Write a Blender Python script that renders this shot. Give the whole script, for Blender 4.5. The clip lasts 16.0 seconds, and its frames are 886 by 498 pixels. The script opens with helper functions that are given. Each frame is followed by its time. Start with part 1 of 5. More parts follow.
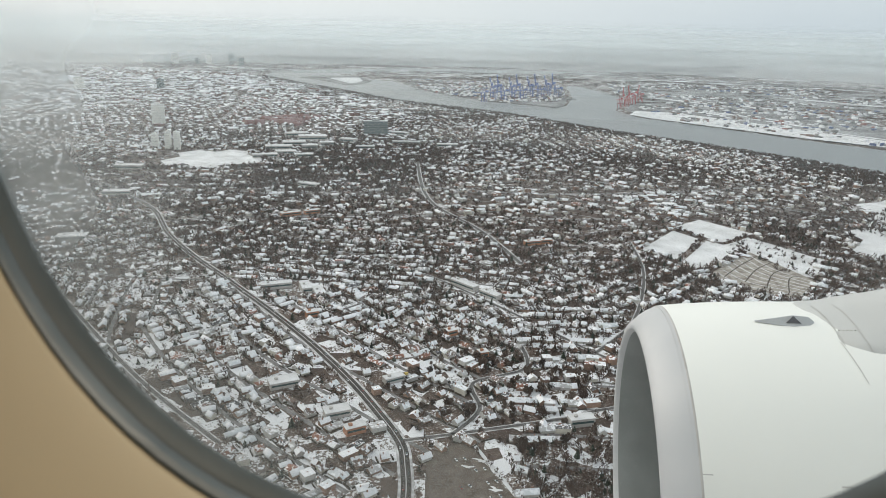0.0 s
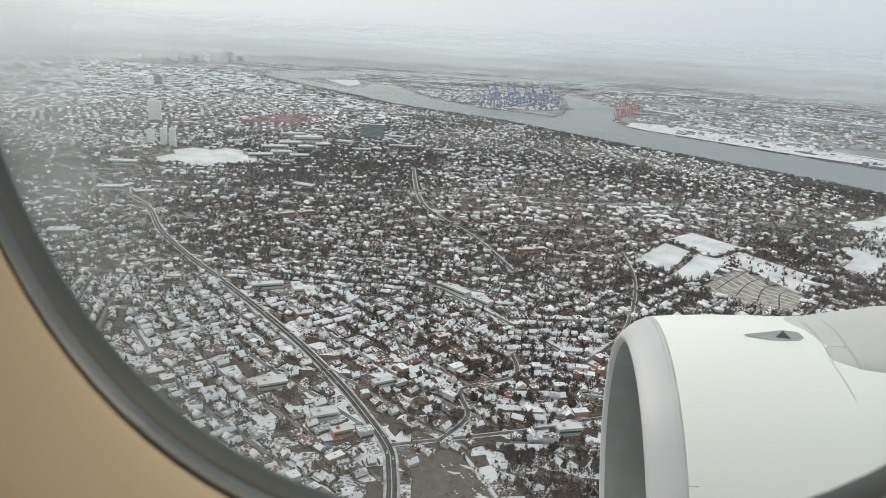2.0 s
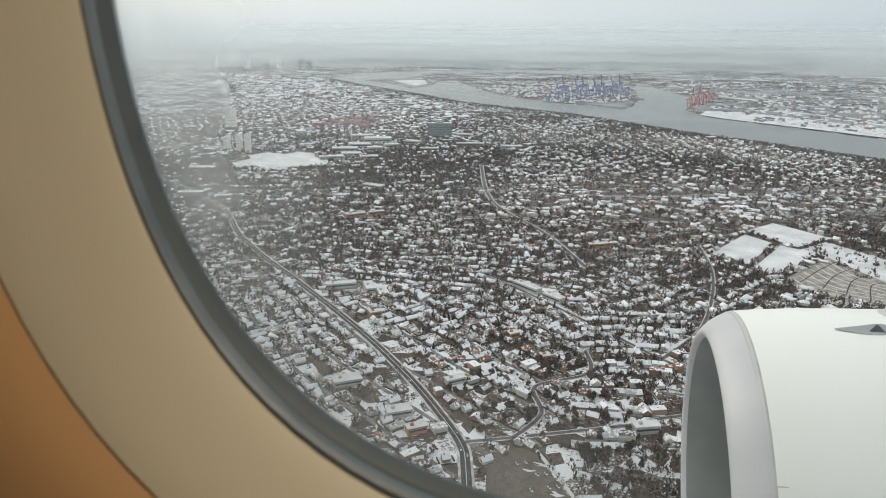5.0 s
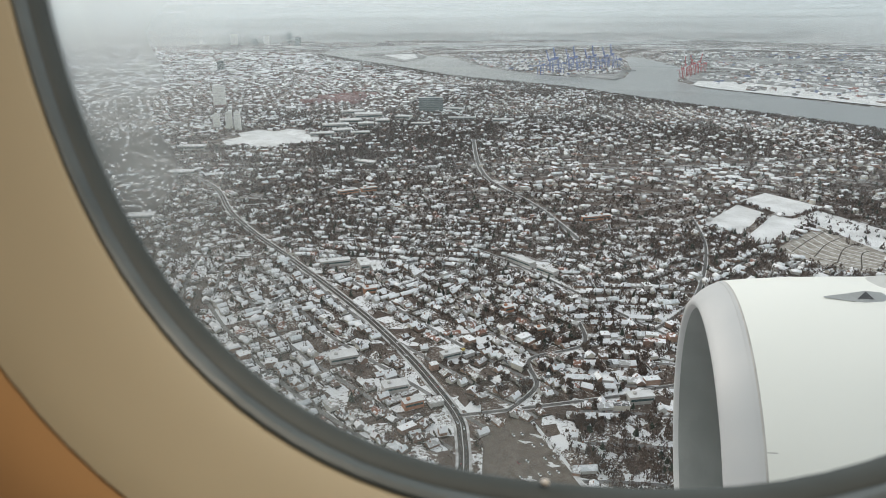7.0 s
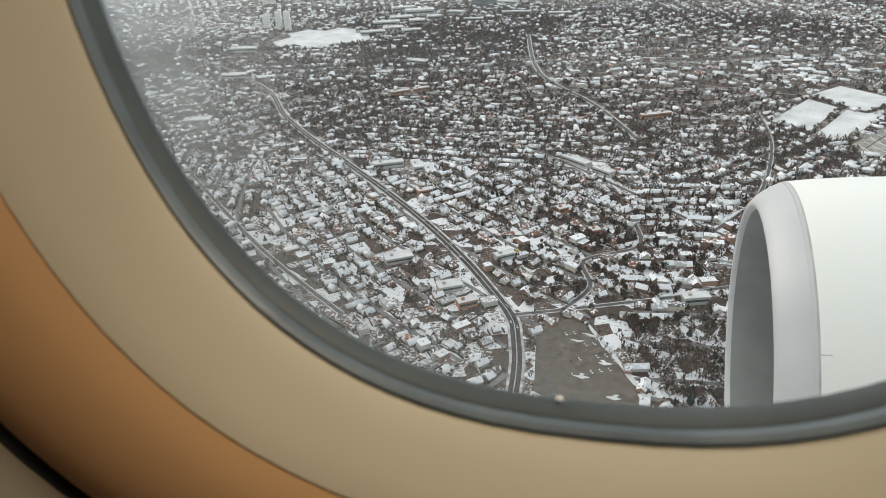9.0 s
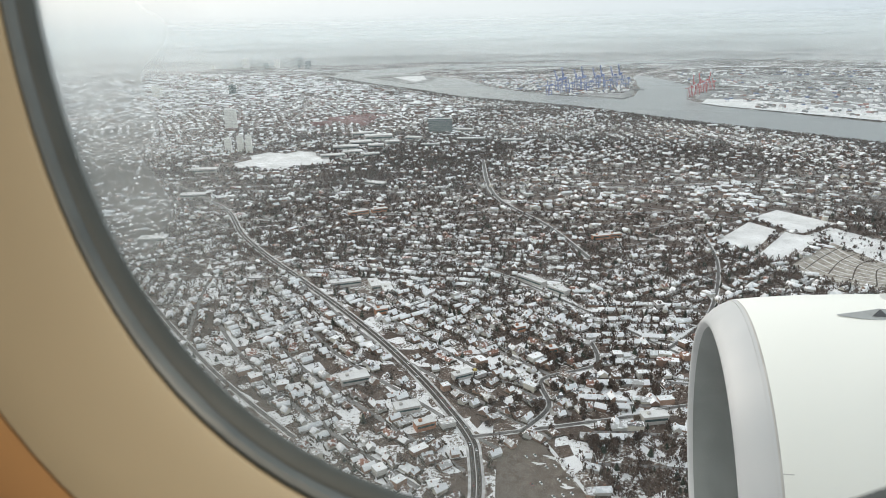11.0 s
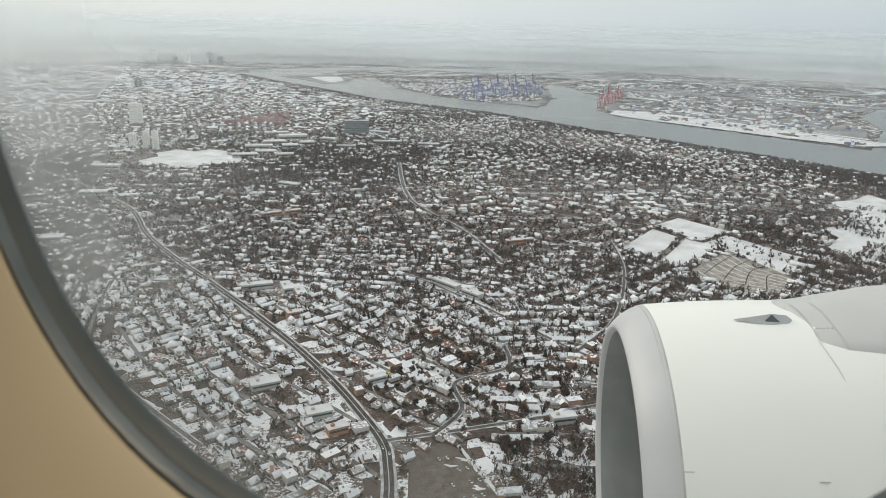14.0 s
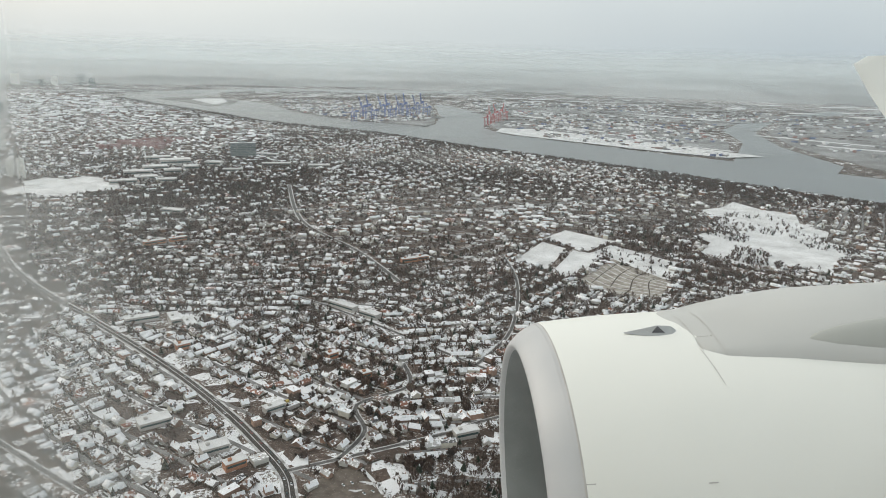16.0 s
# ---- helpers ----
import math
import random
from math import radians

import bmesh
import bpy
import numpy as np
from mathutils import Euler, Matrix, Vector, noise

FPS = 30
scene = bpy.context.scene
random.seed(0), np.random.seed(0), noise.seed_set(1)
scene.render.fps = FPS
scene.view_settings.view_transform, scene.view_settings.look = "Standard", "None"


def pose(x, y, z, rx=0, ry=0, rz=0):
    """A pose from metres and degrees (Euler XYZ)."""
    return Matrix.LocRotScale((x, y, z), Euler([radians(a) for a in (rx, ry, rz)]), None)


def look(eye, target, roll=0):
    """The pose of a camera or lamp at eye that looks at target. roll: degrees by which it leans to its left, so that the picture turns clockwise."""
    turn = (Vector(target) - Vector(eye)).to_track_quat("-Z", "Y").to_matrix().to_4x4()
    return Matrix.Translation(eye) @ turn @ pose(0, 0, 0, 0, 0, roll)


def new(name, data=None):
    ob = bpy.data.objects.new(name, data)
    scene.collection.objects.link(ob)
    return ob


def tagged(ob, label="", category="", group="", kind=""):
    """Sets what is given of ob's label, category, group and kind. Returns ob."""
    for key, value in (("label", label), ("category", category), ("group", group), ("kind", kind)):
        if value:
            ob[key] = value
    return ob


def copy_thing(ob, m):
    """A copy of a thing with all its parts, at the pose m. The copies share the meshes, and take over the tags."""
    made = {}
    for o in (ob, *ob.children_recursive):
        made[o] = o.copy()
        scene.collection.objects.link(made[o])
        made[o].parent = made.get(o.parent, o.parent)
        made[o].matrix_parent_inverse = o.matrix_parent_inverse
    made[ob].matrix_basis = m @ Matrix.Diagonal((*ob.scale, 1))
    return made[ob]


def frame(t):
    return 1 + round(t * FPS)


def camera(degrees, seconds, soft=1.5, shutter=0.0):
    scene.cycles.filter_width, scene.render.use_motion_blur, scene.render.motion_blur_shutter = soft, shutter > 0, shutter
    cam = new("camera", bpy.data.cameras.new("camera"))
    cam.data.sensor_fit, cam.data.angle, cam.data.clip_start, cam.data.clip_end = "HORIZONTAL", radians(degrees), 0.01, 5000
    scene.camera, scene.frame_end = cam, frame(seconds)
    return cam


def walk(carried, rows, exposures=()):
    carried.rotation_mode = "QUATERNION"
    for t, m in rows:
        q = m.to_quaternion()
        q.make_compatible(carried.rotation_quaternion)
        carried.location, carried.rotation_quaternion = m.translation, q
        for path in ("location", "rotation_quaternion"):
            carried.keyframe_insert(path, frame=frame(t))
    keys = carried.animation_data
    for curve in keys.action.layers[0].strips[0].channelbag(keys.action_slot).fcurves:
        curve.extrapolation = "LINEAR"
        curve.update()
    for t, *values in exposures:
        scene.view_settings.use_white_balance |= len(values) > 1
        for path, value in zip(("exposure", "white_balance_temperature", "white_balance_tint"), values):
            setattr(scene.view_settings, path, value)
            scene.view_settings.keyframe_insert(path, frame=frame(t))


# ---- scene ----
# A cabin window of an airliner low over a snowy town by a river, in winter haze.
# The aircraft is built at true size; the land below is a 1:3 relief so that it reaches the horizon within the lens's range.
H = 130.0  # eye height over the land
cam = camera(64.8, 16.0, soft=0.85)
cam.data.dof.use_dof, cam.data.dof.focus_distance, cam.data.dof.aperture_fstop = True, 400.0, 22.0
ROWS = [
    (0, 0.0041, 0.0081, -0.0094, 73.258, -1.403, 7.200),
    (0.5, 0.0054, 0.0060, -0.0119, 73.237, -1.490, 8.219),
    (1, -0.0013, 0.0150, -0.0214, 74.377, -0.791, 5.503),
    (1.5, -0.0004, -0.0048, -0.0110, 76.308, -0.139, 8.035),
    (2, 0.0030, 0.0064, -0.0132, 73.691, -3.240, 7.149),
    (2.5, -0.0034, 0.0155, -0.0252, 74.816, -2.710, 5.999),
    (3, -0.0002, -0.0176, -0.0061, 74.025, -0.623, 12.407),
    (3.5, 0.0109, -0.0062, -0.0052, 74.749, -1.165, 10.089),
    (4, -0.0095, 0.0017, -0.0136, 73.867, -0.871, 12.879),
    (6.5, -0.0028, -0.0109, -0.0053, 72.612, 0.252, 11.176),
    (7, 0.0035, 0.0014, -0.0121, 71.291, 0.330, 11.483),
    (7.5, 0.0051, 0.0034, -0.0131, 71.221, 0.228, 12.100),
    (8, 0.0066, 0.0031, -0.0095, 68.587, 0.244, 13.037),
    (8.5, 0.0098, -0.0001, -0.0050, 64.696, 0.614, 14.494),
    (9, 0.0128, -0.0022, -0.0015, 63.324, 2.316, 15.409),
    (9.5, 0.0139, 0.0032, -0.0033, 65.902, 1.697, 14.922),
    (10, 0.0128, -0.0013, -0.0037, 70.784, 1.555, 14.571),
    (12.5, 0.0058, 0.0075, -0.0130, 73.433, -0.238, 8.941),
    (13, 0.0056, 0.0002, -0.0095, 72.787, 0.087, 10.606),
    (13.5, 0.0068, 0.0018, -0.0086, 73.098, -0.631, 10.374),
    (14, -0.0035, 0.0021, 0.0024, 73.243, -1.550, 5.678),
    (14.5, -0.0169, 0.0084, 0.0295, 73.134, -1.895, -1.442),
    (15, -0.0224, 0.0082, 0.0332, 74.124, -1.976, -2.671),
    (15.5, -0.0248, 0.0036, 0.0791, 74.426, -1.693, -3.848),
    (16, -0.0200, 0.0067, 0.0490, 75.044, -1.448, -3.267),
]
BANK = pose(0, 0, H, -0.3)  # the cabin leans a little further over the land
walk(cam, [(t, BANK @ pose(x, y, z, rx, ry, rz)) for t, x, y, z, rx, ry, rz in ROWS],
     exposures=[(0.0, 0.32, 6300, 10), (4.0, 0.28, 6300, 10), (8.0, 0.31, 6280, 10), (9.0, 0.41, 6280, 10), (9.5, 0.53, 6280, 10), (10.0, 0.55, 6280, 10), (12.5, 0.31, 6340, 10), (14.0, 0.26, 6420, 10), (15.5, 0.20, 6450, 10), (16.0, 0.21, 6450, 10)])

# ---- sky and light ----
world = bpy.data.worlds.new("winter_sky")
scene.world = world
world.use_nodes = True
wn, wl = world.node_tree.nodes, world.node_tree.links
wn.clear()
w_out = wn.new("ShaderNodeOutputWorld")
w_bg = wn.new("ShaderNodeBackground")
w_sky = wn.new("ShaderNodeTexSky")
w_sky.sky_type, w_sky.sun_disc = "NISHITA", False
SUN_EL, SUN_AZ = radians(24), radians(-55)
w_sky.sun_elevation, w_sky.sun_rotation = SUN_EL, SUN_AZ
w_sky.dust_density, w_sky.air_density = 6.0, 1.5
w_co = wn.new("ShaderNodeTexCoord")
w_map = wn.new("ShaderNodeMapping")
w_map.inputs["Scale"].default_value = (1.0, 1.0, 3.0)
w_noise = wn.new("ShaderNodeTexNoise")
w_noise.inputs["Scale"].default_value, w_noise.inputs["Detail"].default_value = 1.8, 2.0
w_ramp = wn.new("ShaderNodeValToRGB")  # overcast deck: soft grey clouds
w_ramp.color_ramp.elements[0].position, w_ramp.color_ramp.elements[0].color = 0.35, (6.3, 6.6, 6.75, 1)
w_ramp.color_ramp.elements[1].position, w_ramp.color_ramp.elements[1].color = 0.70, (7.1, 7.25, 7.1, 1)
w_mix = wn.new("ShaderNodeMixRGB")
w_mix.inputs["Fac"].default_value = 0.90
wl.new(w_co.outputs["Generated"], w_map.inputs["Vector"])
wl.new(w_map.outputs["Vector"], w_noise.inputs["Vector"])
wl.new(w_noise.outputs["Fac"], w_ramp.inputs["Fac"])
wl.new(w_sky.outputs["Color"], w_mix.inputs["Color1"])
wl.new(w_ramp.outputs["Color"], w_mix.inputs["Color2"])
w_sep = wn.new("ShaderNodeSeparateXYZ")
wl.new(w_co.outputs["Generated"], w_sep.inputs[0])
w_side = wn.new("ShaderNodeValToRGB")
w_side.color_ramp.elements[0].position, w_side.color_ramp.elements[0].color = 0.25, (1.26, 1.245, 1.19, 1)
w_side.color_ramp.elements[1].position, w_side.color_ramp.elements[1].color = 0.75, (0.87, 0.925, 0.95, 1)
w_half = wn.new("ShaderNodeMath")
w_half.operation = "MULTIPLY_ADD"
w_half.inputs[1].default_value = w_half.inputs[2].default_value = 0.5
wl.new(w_sep.outputs["X"], w_half.inputs[0])
wl.new(w_half.outputs[0], w_side.inputs["Fac"])
w_tint = wn.new("ShaderNodeMixRGB")
w_tint.blend_type, w_tint.inputs["Fac"].default_value = "MULTIPLY", 1.0
wl.new(w_mix.outputs["Color"], w_tint.inputs["Color1"])
wl.new(w_side.outputs["Color"], w_tint.inputs["Color2"])
w_low = wn.new("ShaderNodeValToRGB")  # an overcast sky is dimmer low down
w_low.color_ramp.elements[0].position, w_low.color_ramp.elements[0].color = 0.0, (0.80, 0.825, 0.84, 1)
w_low.color_ramp.elements[1].position, w_low.color_ramp.elements[1].color = 0.13, (1.02, 1.02, 1.02, 1)
wl.new(w_sep.outputs["Z"], w_low.inputs["Fac"])
w_dim = wn.new("ShaderNodeMixRGB")
w_dim.blend_type, w_dim.inputs["Fac"].default_value = "MULTIPLY", 1.0
wl.new(w_tint.outputs["Color"], w_dim.inputs["Color1"])
wl.new(w_low.outputs["Color"], w_dim.inputs["Color2"])
wl.new(w_dim.outputs["Color"], w_bg.inputs["Color"])
w_bg.inputs["Strength"].default_value = 0.104
wl.new(w_bg.outputs["Background"], w_out.inputs["Surface"])

sun_data = bpy.data.lights.new("sun", "SUN")
sun_data.energy, sun_data.angle, sun_data.color = 0.7, radians(20), (1.0, 0.96, 0.9)
sun = new("sun", sun_data)
sun.matrix_world = look((math.sin(SUN_AZ) * math.cos(SUN_EL) * 400, math.cos(SUN_AZ) * math.cos(SUN_EL) * 400, H + 400 * math.sin(SUN_EL)), (0, 0, H))

# ---- materials ----


def mat_nodes(name):
    m = bpy.data.materials.new(name)
    m.use_nodes = True
    return m, m.node_tree.nodes, m.node_tree.links, m.node_tree.nodes["Principled BSDF"]


def coords(n, space="Object"):
    return n.new("ShaderNodeTexCoord").outputs[space]


def noise_node(n, l, vec, scale, detail=4.0, rough=0.55):
    t = n.new("ShaderNodeTexNoise")
    t.inputs["Scale"].default_value, t.inputs["Detail"].default_value, t.inputs["Roughness"].default_value = scale, detail, rough
    l.new(vec, t.inputs["Vector"])
    return t.outputs["Fac"]


def ramp(n, l, fac, stops):
    r = n.new("ShaderNodeValToRGB")
    while len(r.color_ramp.elements) < len(stops):
        r.color_ramp.elements.new(0.5)
    for e, (p, c) in zip(r.color_ramp.elements, stops):
        e.position, e.color = p, (*c, 1.0)
    l.new(fac, r.inputs["Fac"])
    return r.outputs["Color"]


def bump(n, l, bsdf, height, strength, distance=0.01):
    b = n.new("ShaderNodeBump")
    b.inputs["Strength"].default_value, b.inputs["Distance"].default_value = strength, distance
    l.new(height, b.inputs["Height"])
    l.new(b.outputs["Normal"], bsdf.inputs["Normal"])


def surface(name, c0, c1, scale, rough=0.7, metal=0.0, fine=0.0, fine_scale=200.0, coat=0.0):
    """Paint, plastic, metal or stone with a broad stain and a fine grain."""
    m, n, l, b = mat_nodes(name)
    v = coords(n)
    l.new(ramp(n, l, noise_node(n, l, v, scale), [(0.3, c0), (0.7, c1)]), b.inputs["Base Color"])
    b.inputs["Roughness"].default_value, b.inputs["Metallic"].default_value = rough, metal
    b.inputs["Coat Weight"].default_value = coat
    if fine:
        bump(n, l, b, noise_node(n, l, v, fine_scale, 3.0), fine, 0.001)
    return m


def varied(name, stops, island, scale=1.2, rough=0.85, patch=None, patch_at=(0.5, 0.56)):
    """One colour per piece, picked at random, with patches of another colour lying on it."""
    m, n, l, b = mat_nodes(name)
    rnd = n.new("ShaderNodeNewGeometry").outputs["Random Per Island"] if island else n.new("ShaderNodeObjectInfo").outputs["Random"]
    base = ramp(n, l, rnd, stops)
    base.node.color_ramp.interpolation = "CONSTANT"
    geo = n.new("ShaderNodeNewGeometry").outputs["Position"]
    fac = noise_node(n, l, geo, scale, 3.0)
    mix = n.new("ShaderNodeMixRGB")
    l.new(base, mix.inputs["Color1"])
    if patch:
        mix.inputs["Color2"].default_value = (*patch, 1)
        f = ramp(n, l, fac, [(patch_at[0], (0, 0, 0)), (patch_at[1], (1, 1, 1))])
        l.new(f, mix.inputs["Fac"])
    else:
        mix.blend_type = "MULTIPLY"
        mix.inputs["Fac"].default_value = 0.5
        l.new(ramp(n, l, fac, [(0.3, (0.7, 0.7, 0.7)), (0.7, (1.1, 1.1, 1.1))]), mix.inputs["Color2"])
    l.new(mix.outputs["Color"], b.inputs["Base Color"])
    b.inputs["Roughness"].default_value = rough
    return m


ROOF_STOPS = [(0.0, (0.80, 0.80, 0.81)), (0.36, (0.66, 0.68, 0.69)), (0.56, (0.44, 0.43, 0.42)), (0.74, (0.17, 0.125, 0.105)), (0.88, (0.26, 0.12, 0.08)), (0.93, (0.09, 0.085, 0.085))]
WALL_STOPS = [(0.0, (0.55, 0.53, 0.49)), (0.3, (0.34, 0.22, 0.16)), (0.5, (0.62, 0.58, 0.50)), (0.7, (0.25, 0.16, 0.12)), (0.85, (0.45, 0.42, 0.40))]
m_roof_i = varied("snowy_roof_far", ROOF_STOPS, True, 0.9, 0.85, (0.85, 0.85, 0.86), (0.50, 0.58))
m_roof_o = varied("snowy_roof", ROOF_STOPS, False, 0.9, 0.85, (0.85, 0.85, 0.86), (0.50, 0.58))
m_wall_i = varied("render_wall_far", WALL_STOPS, True, 0.6)
m_wall_o = varied("render_wall", WALL_STOPS, False, 0.6)
m_town = varied("town_wall", [(0.0, (0.46, 0.45, 0.43)), (0.25, (0.20, 0.17, 0.155)), (0.55, (0.27, 0.25, 0.24)), (0.75, (0.19, 0.115, 0.095))], True, 0.3)
m_town_roof = varied("town_roof", [(0.0, (0.84, 0.85, 0.86)), (0.5, (0.55, 0.56, 0.57)), (0.7, (0.24, 0.23, 0.23)), (0.93, (0.26, 0.12, 0.10))], True, 0.3, 0.85, (0.84, 0.85, 0.86), (0.48, 0.56))
m_chimney = surface("chimney_brick", (0.20, 0.10, 0.07), (0.30, 0.16, 0.11), 3.0, 0.9)
BARK = [(0.0, (0.066, 0.040, 0.031)), (0.35, (0.093, 0.056, 0.043)), (0.6, (0.035, 0.027, 0.024)), (0.85, (0.108, 0.079, 0.064))]
PINE = [(0.0, (0.022, 0.032, 0.020)), (0.4, (0.030, 0.036, 0.024)), (0.7, (0.016, 0.024, 0.018))]
m_twig_i = varied("bare_twigs_far", BARK, True, 0.5)
NEAR_BARK = [(0.0, (0.088, 0.058, 0.045)), (0.35, (0.125, 0.083, 0.064)), (0.6, (0.050, 0.036, 0.031)), (0.82, (0.155, 0.118, 0.095))]
m_twig_n = varied("bare_twigs_near", NEAR_BARK, True, 0.5)
m_twig_o = varied("bare_twigs", NEAR_BARK, False, 0.5)
m_pine_i = varied("conifer_far", PINE, True, 0.5)
m_pine_o = varied("conifer", PINE, False, 0.5, 0.85, (0.6, 0.6, 0.62), (0.63, 0.68))


def ground_material():
    m, n, l, b = mat_nodes("snowy_gardens")
    v = n.new("ShaderNodeNewGeometry").outputs["Position"]
    plot_ = n.new("ShaderNodeTexVoronoi")  # garden plots, each with its own cover of snow
    plot_.inputs["Scale"].default_value = 0.16
    l.new(v, plot_.inputs["Vector"])
    fine = noise_node(n, l, v, 0.9, 5.0, 0.7)
    broad = noise_node(n, l, v, 0.02, 3.0)
    sep = n.new("ShaderNodeSeparateColor")
    l.new(plot_.outputs["Color"], sep.inputs[0])

    def mad(a, k, c):
        q = n.new("ShaderNodeMath")
        q.operation = "MULTIPLY_ADD"
        l.new(a, q.inputs[0])
        q.inputs[1].default_value = k
        l.new(c, q.inputs[2])
        return q.outputs[0]

    # the older, wooded quarters towards the river keep more bare litter
    sy = n.new("ShaderNodeSeparateXYZ")
    l.new(v, sy.inputs[0])
    wooded = n.new("ShaderNodeMapRange")
    wooded.inputs["From Min"].default_value, wooded.inputs["From Max"].default_value = 320.0, 560.0
    wooded.inputs["To Min"].default_value, wooded.inputs["To Max"].default_value = 0.0, -0.17
    l.new(sy.outputs["Y"], wooded.inputs["Value"])
    rim = n.new("ShaderNodeMapRange")
    rim.inputs["From Min"].default_value, rim.inputs["From Max"].default_value = 880.0, 1400.0
    rim.inputs["To Min"].default_value, rim.inputs["To Max"].default_value = 0.0, 0.10
    l.new(sy.outputs["Y"], rim.inputs["Value"])
    f = mad(broad, 0.45, mad(sep.outputs[0], 0.42, mad(wooded.outputs[0], 1.0, mad(rim.outputs[0], 1.0, fine))))
    snow = ramp(n, l, f, [(0.66, (0.052, 0.035, 0.027)), (0.86, (0.098, 0.068, 0.053)), (0.94, (0.19, 0.142, 0.113)), (0.985, (0.42, 0.43, 0.42)), (1.0, (0.78, 0.78, 0.79))])
    l.new(snow, b.inputs["Base Color"])
    b.inputs["Roughness"].default_value = 0.9
    bump(n, l, b, fine, 0.6, 0.5)
    return m


m_ground = ground_material()
m_field = surface("snow_field", (0.52, 0.515, 0.51), (0.78, 0.78, 0.78), 0.06, 0.9, fine=0.4, fine_scale=2.0)
m_asphalt = surface("wet_asphalt", (0.030, 0.026, 0.023), (0.070, 0.060, 0.053), 0.22, 0.85)
m_street = surface("slushy_street", (0.055, 0.05, 0.047), (0.15, 0.142, 0.136), 0.3, 0.8)
m_slush = surface("trodden_snow", (0.22, 0.21, 0.20), (0.70, 0.695, 0.69), 0.35, 0.85)
m_lane = surface("slushy_lane", (0.10, 0.095, 0.09), (0.26, 0.25, 0.245), 0.25, 0.8)
m_court = surface("clay_court", (0.17, 0.14, 0.11), (0.46, 0.43, 0.385), 0.22, 0.9)
m_lot = surface("muddy_car_park", (0.070, 0.053, 0.041), (0.165, 0.135, 0.11), 0.35, 0.85)
m_hedge = surface("hedge_brown", (0.05, 0.04, 0.03), (0.08, 0.065, 0.05), 0.4, 0.9)
m_dock = surface("dock_land", (0.085, 0.08, 0.076), (0.34, 0.34, 0.338), 0.012, 0.9, fine=0.3, fine_scale=0.5)


def water_material():
    m, n, l, b = mat_nodes("river_water")
    v = n.new("ShaderNodeNewGeometry").outputs["Position"]
    b.inputs["Base Color"].default_value = (0.085, 0.095, 0.095, 1)
    b.inputs["Roughness"].default_value = 0.28
    h = noise_node(n, l, v, 0.25, 4.0)
    bump(n, l, b, h, 0.5, 0.4)
    return m


m_water = water_material()
m_white = surface("white_cowl_paint", (0.84, 0.84, 0.785), (0.885, 0.88, 0.82), 1.4, 0.45)
m_lip = surface("brushed_lip_metal", (0.46, 0.47, 0.48), (0.56, 0.56, 0.56), 2.0, 0.55, 0.1)
m_duct = surface("grey_intake_liner", (0.18, 0.194, 0.188), (0.27, 0.285, 0.277), 2.2, 0.6)
m_fan = surface("dark_fan_blade", (0.05, 0.05, 0.055), (0.09, 0.09, 0.095), 2.0, 0.4, 0.6)
m_pylon = surface("pale_grey_paint", (0.49, 0.49, 0.47), (0.58, 0.575, 0.545), 1.0, 0.45)
m_scoop = surface("scoop_grey", (0.36, 0.37, 0.37), (0.44, 0.45, 0.45), 6.0, 0.5)
m_seam = surface("pale_sealant", (0.40, 0.38, 0.35), (0.54, 0.52, 0.49), 8.0, 0.7)
m_recess_shade = surface("recess_shade_grey", (0.36, 0.37, 0.34), (0.43, 0.43, 0.40), 1.5, 0.55)
m_trim = surface("beige_window_trim", (0.425, 0.38, 0.275), (0.475, 0.43, 0.315), 7.0, 0.55, fine=0.015, fine_scale=1400.0)
m_panel = surface("tan_wall_panel", (0.40, 0.27, 0.155), (0.46, 0.32, 0.19), 6.0, 0.6, fine=0.015, fine_scale=1400.0)
m_surround = surface("orange_tan_window_surround", (0.55, 0.33, 0.155), (0.61, 0.375, 0.18), 6.0, 0.6, fine=0.015, fine_scale=1400.0)
m_groove = surface("brown_groove", (0.24, 0.15, 0.085), (0.29, 0.18, 0.11), 8.0, 0.8)
m_gasket = surface("grey_rubber_gasket", (0.066, 0.088, 0.102), (0.125, 0.155, 0.172), 25.0, 0.42, fine=0.1, fine_scale=500.0)
m_gasket_dark = surface("dark_rubber_lip", (0.036, 0.048, 0.052), (0.062, 0.078, 0.084), 20.0, 0.6)
m_slot = surface("black_gap", (0.010, 0.010, 0.010), (0.02, 0.02, 0.02), 10.0, 0.9)
m_carpet = surface("dark_cabin_carpet", (0.03, 0.035, 0.05), (0.05, 0.055, 0.07), 5.0, 0.95)

# ---- mesh helpers ----


def link(name, bm, material, parent=None, label=""):
    me = bpy.data.meshes.new(name)
    bm.to_mesh(me)
    bm.free()
    for mt in (material if isinstance(material, (list, tuple)) else [material]):
        me.materials.append(mt)
    ob = new(name, me)
    ob.parent = parent
    if label:
        tagged(ob, label)
    return ob


def part(name, bm, material, parent, label=""):
    return link(name, bm, material, parent, label)


def smooth(ob):
    for p in ob.data.polygons:
        p.use_smooth = True
    return ob


def box(bm, lo, hi):
    vs = [bm.verts.new((x, y, z)) for z in (lo[2], hi[2]) for y in (lo[1], hi[1]) for x in (lo[0], hi[0])]
    for f in ((0, 2, 3, 1), (4, 5, 7, 6), (0, 1, 5, 4), (2, 6, 7, 3), (0, 4, 6, 2), (1, 3, 7, 5)):
        bm.faces.new([vs[i] for i in f])
    return bm


def boxed(lo, hi):
    return box(bmesh.new(), lo, hi)


def empty(name, label, category, group="", kind="", m=None):
    ob = tagged(new(name), label, category, group, kind)
    if m is not None:
        ob.matrix_basis = m
    return ob


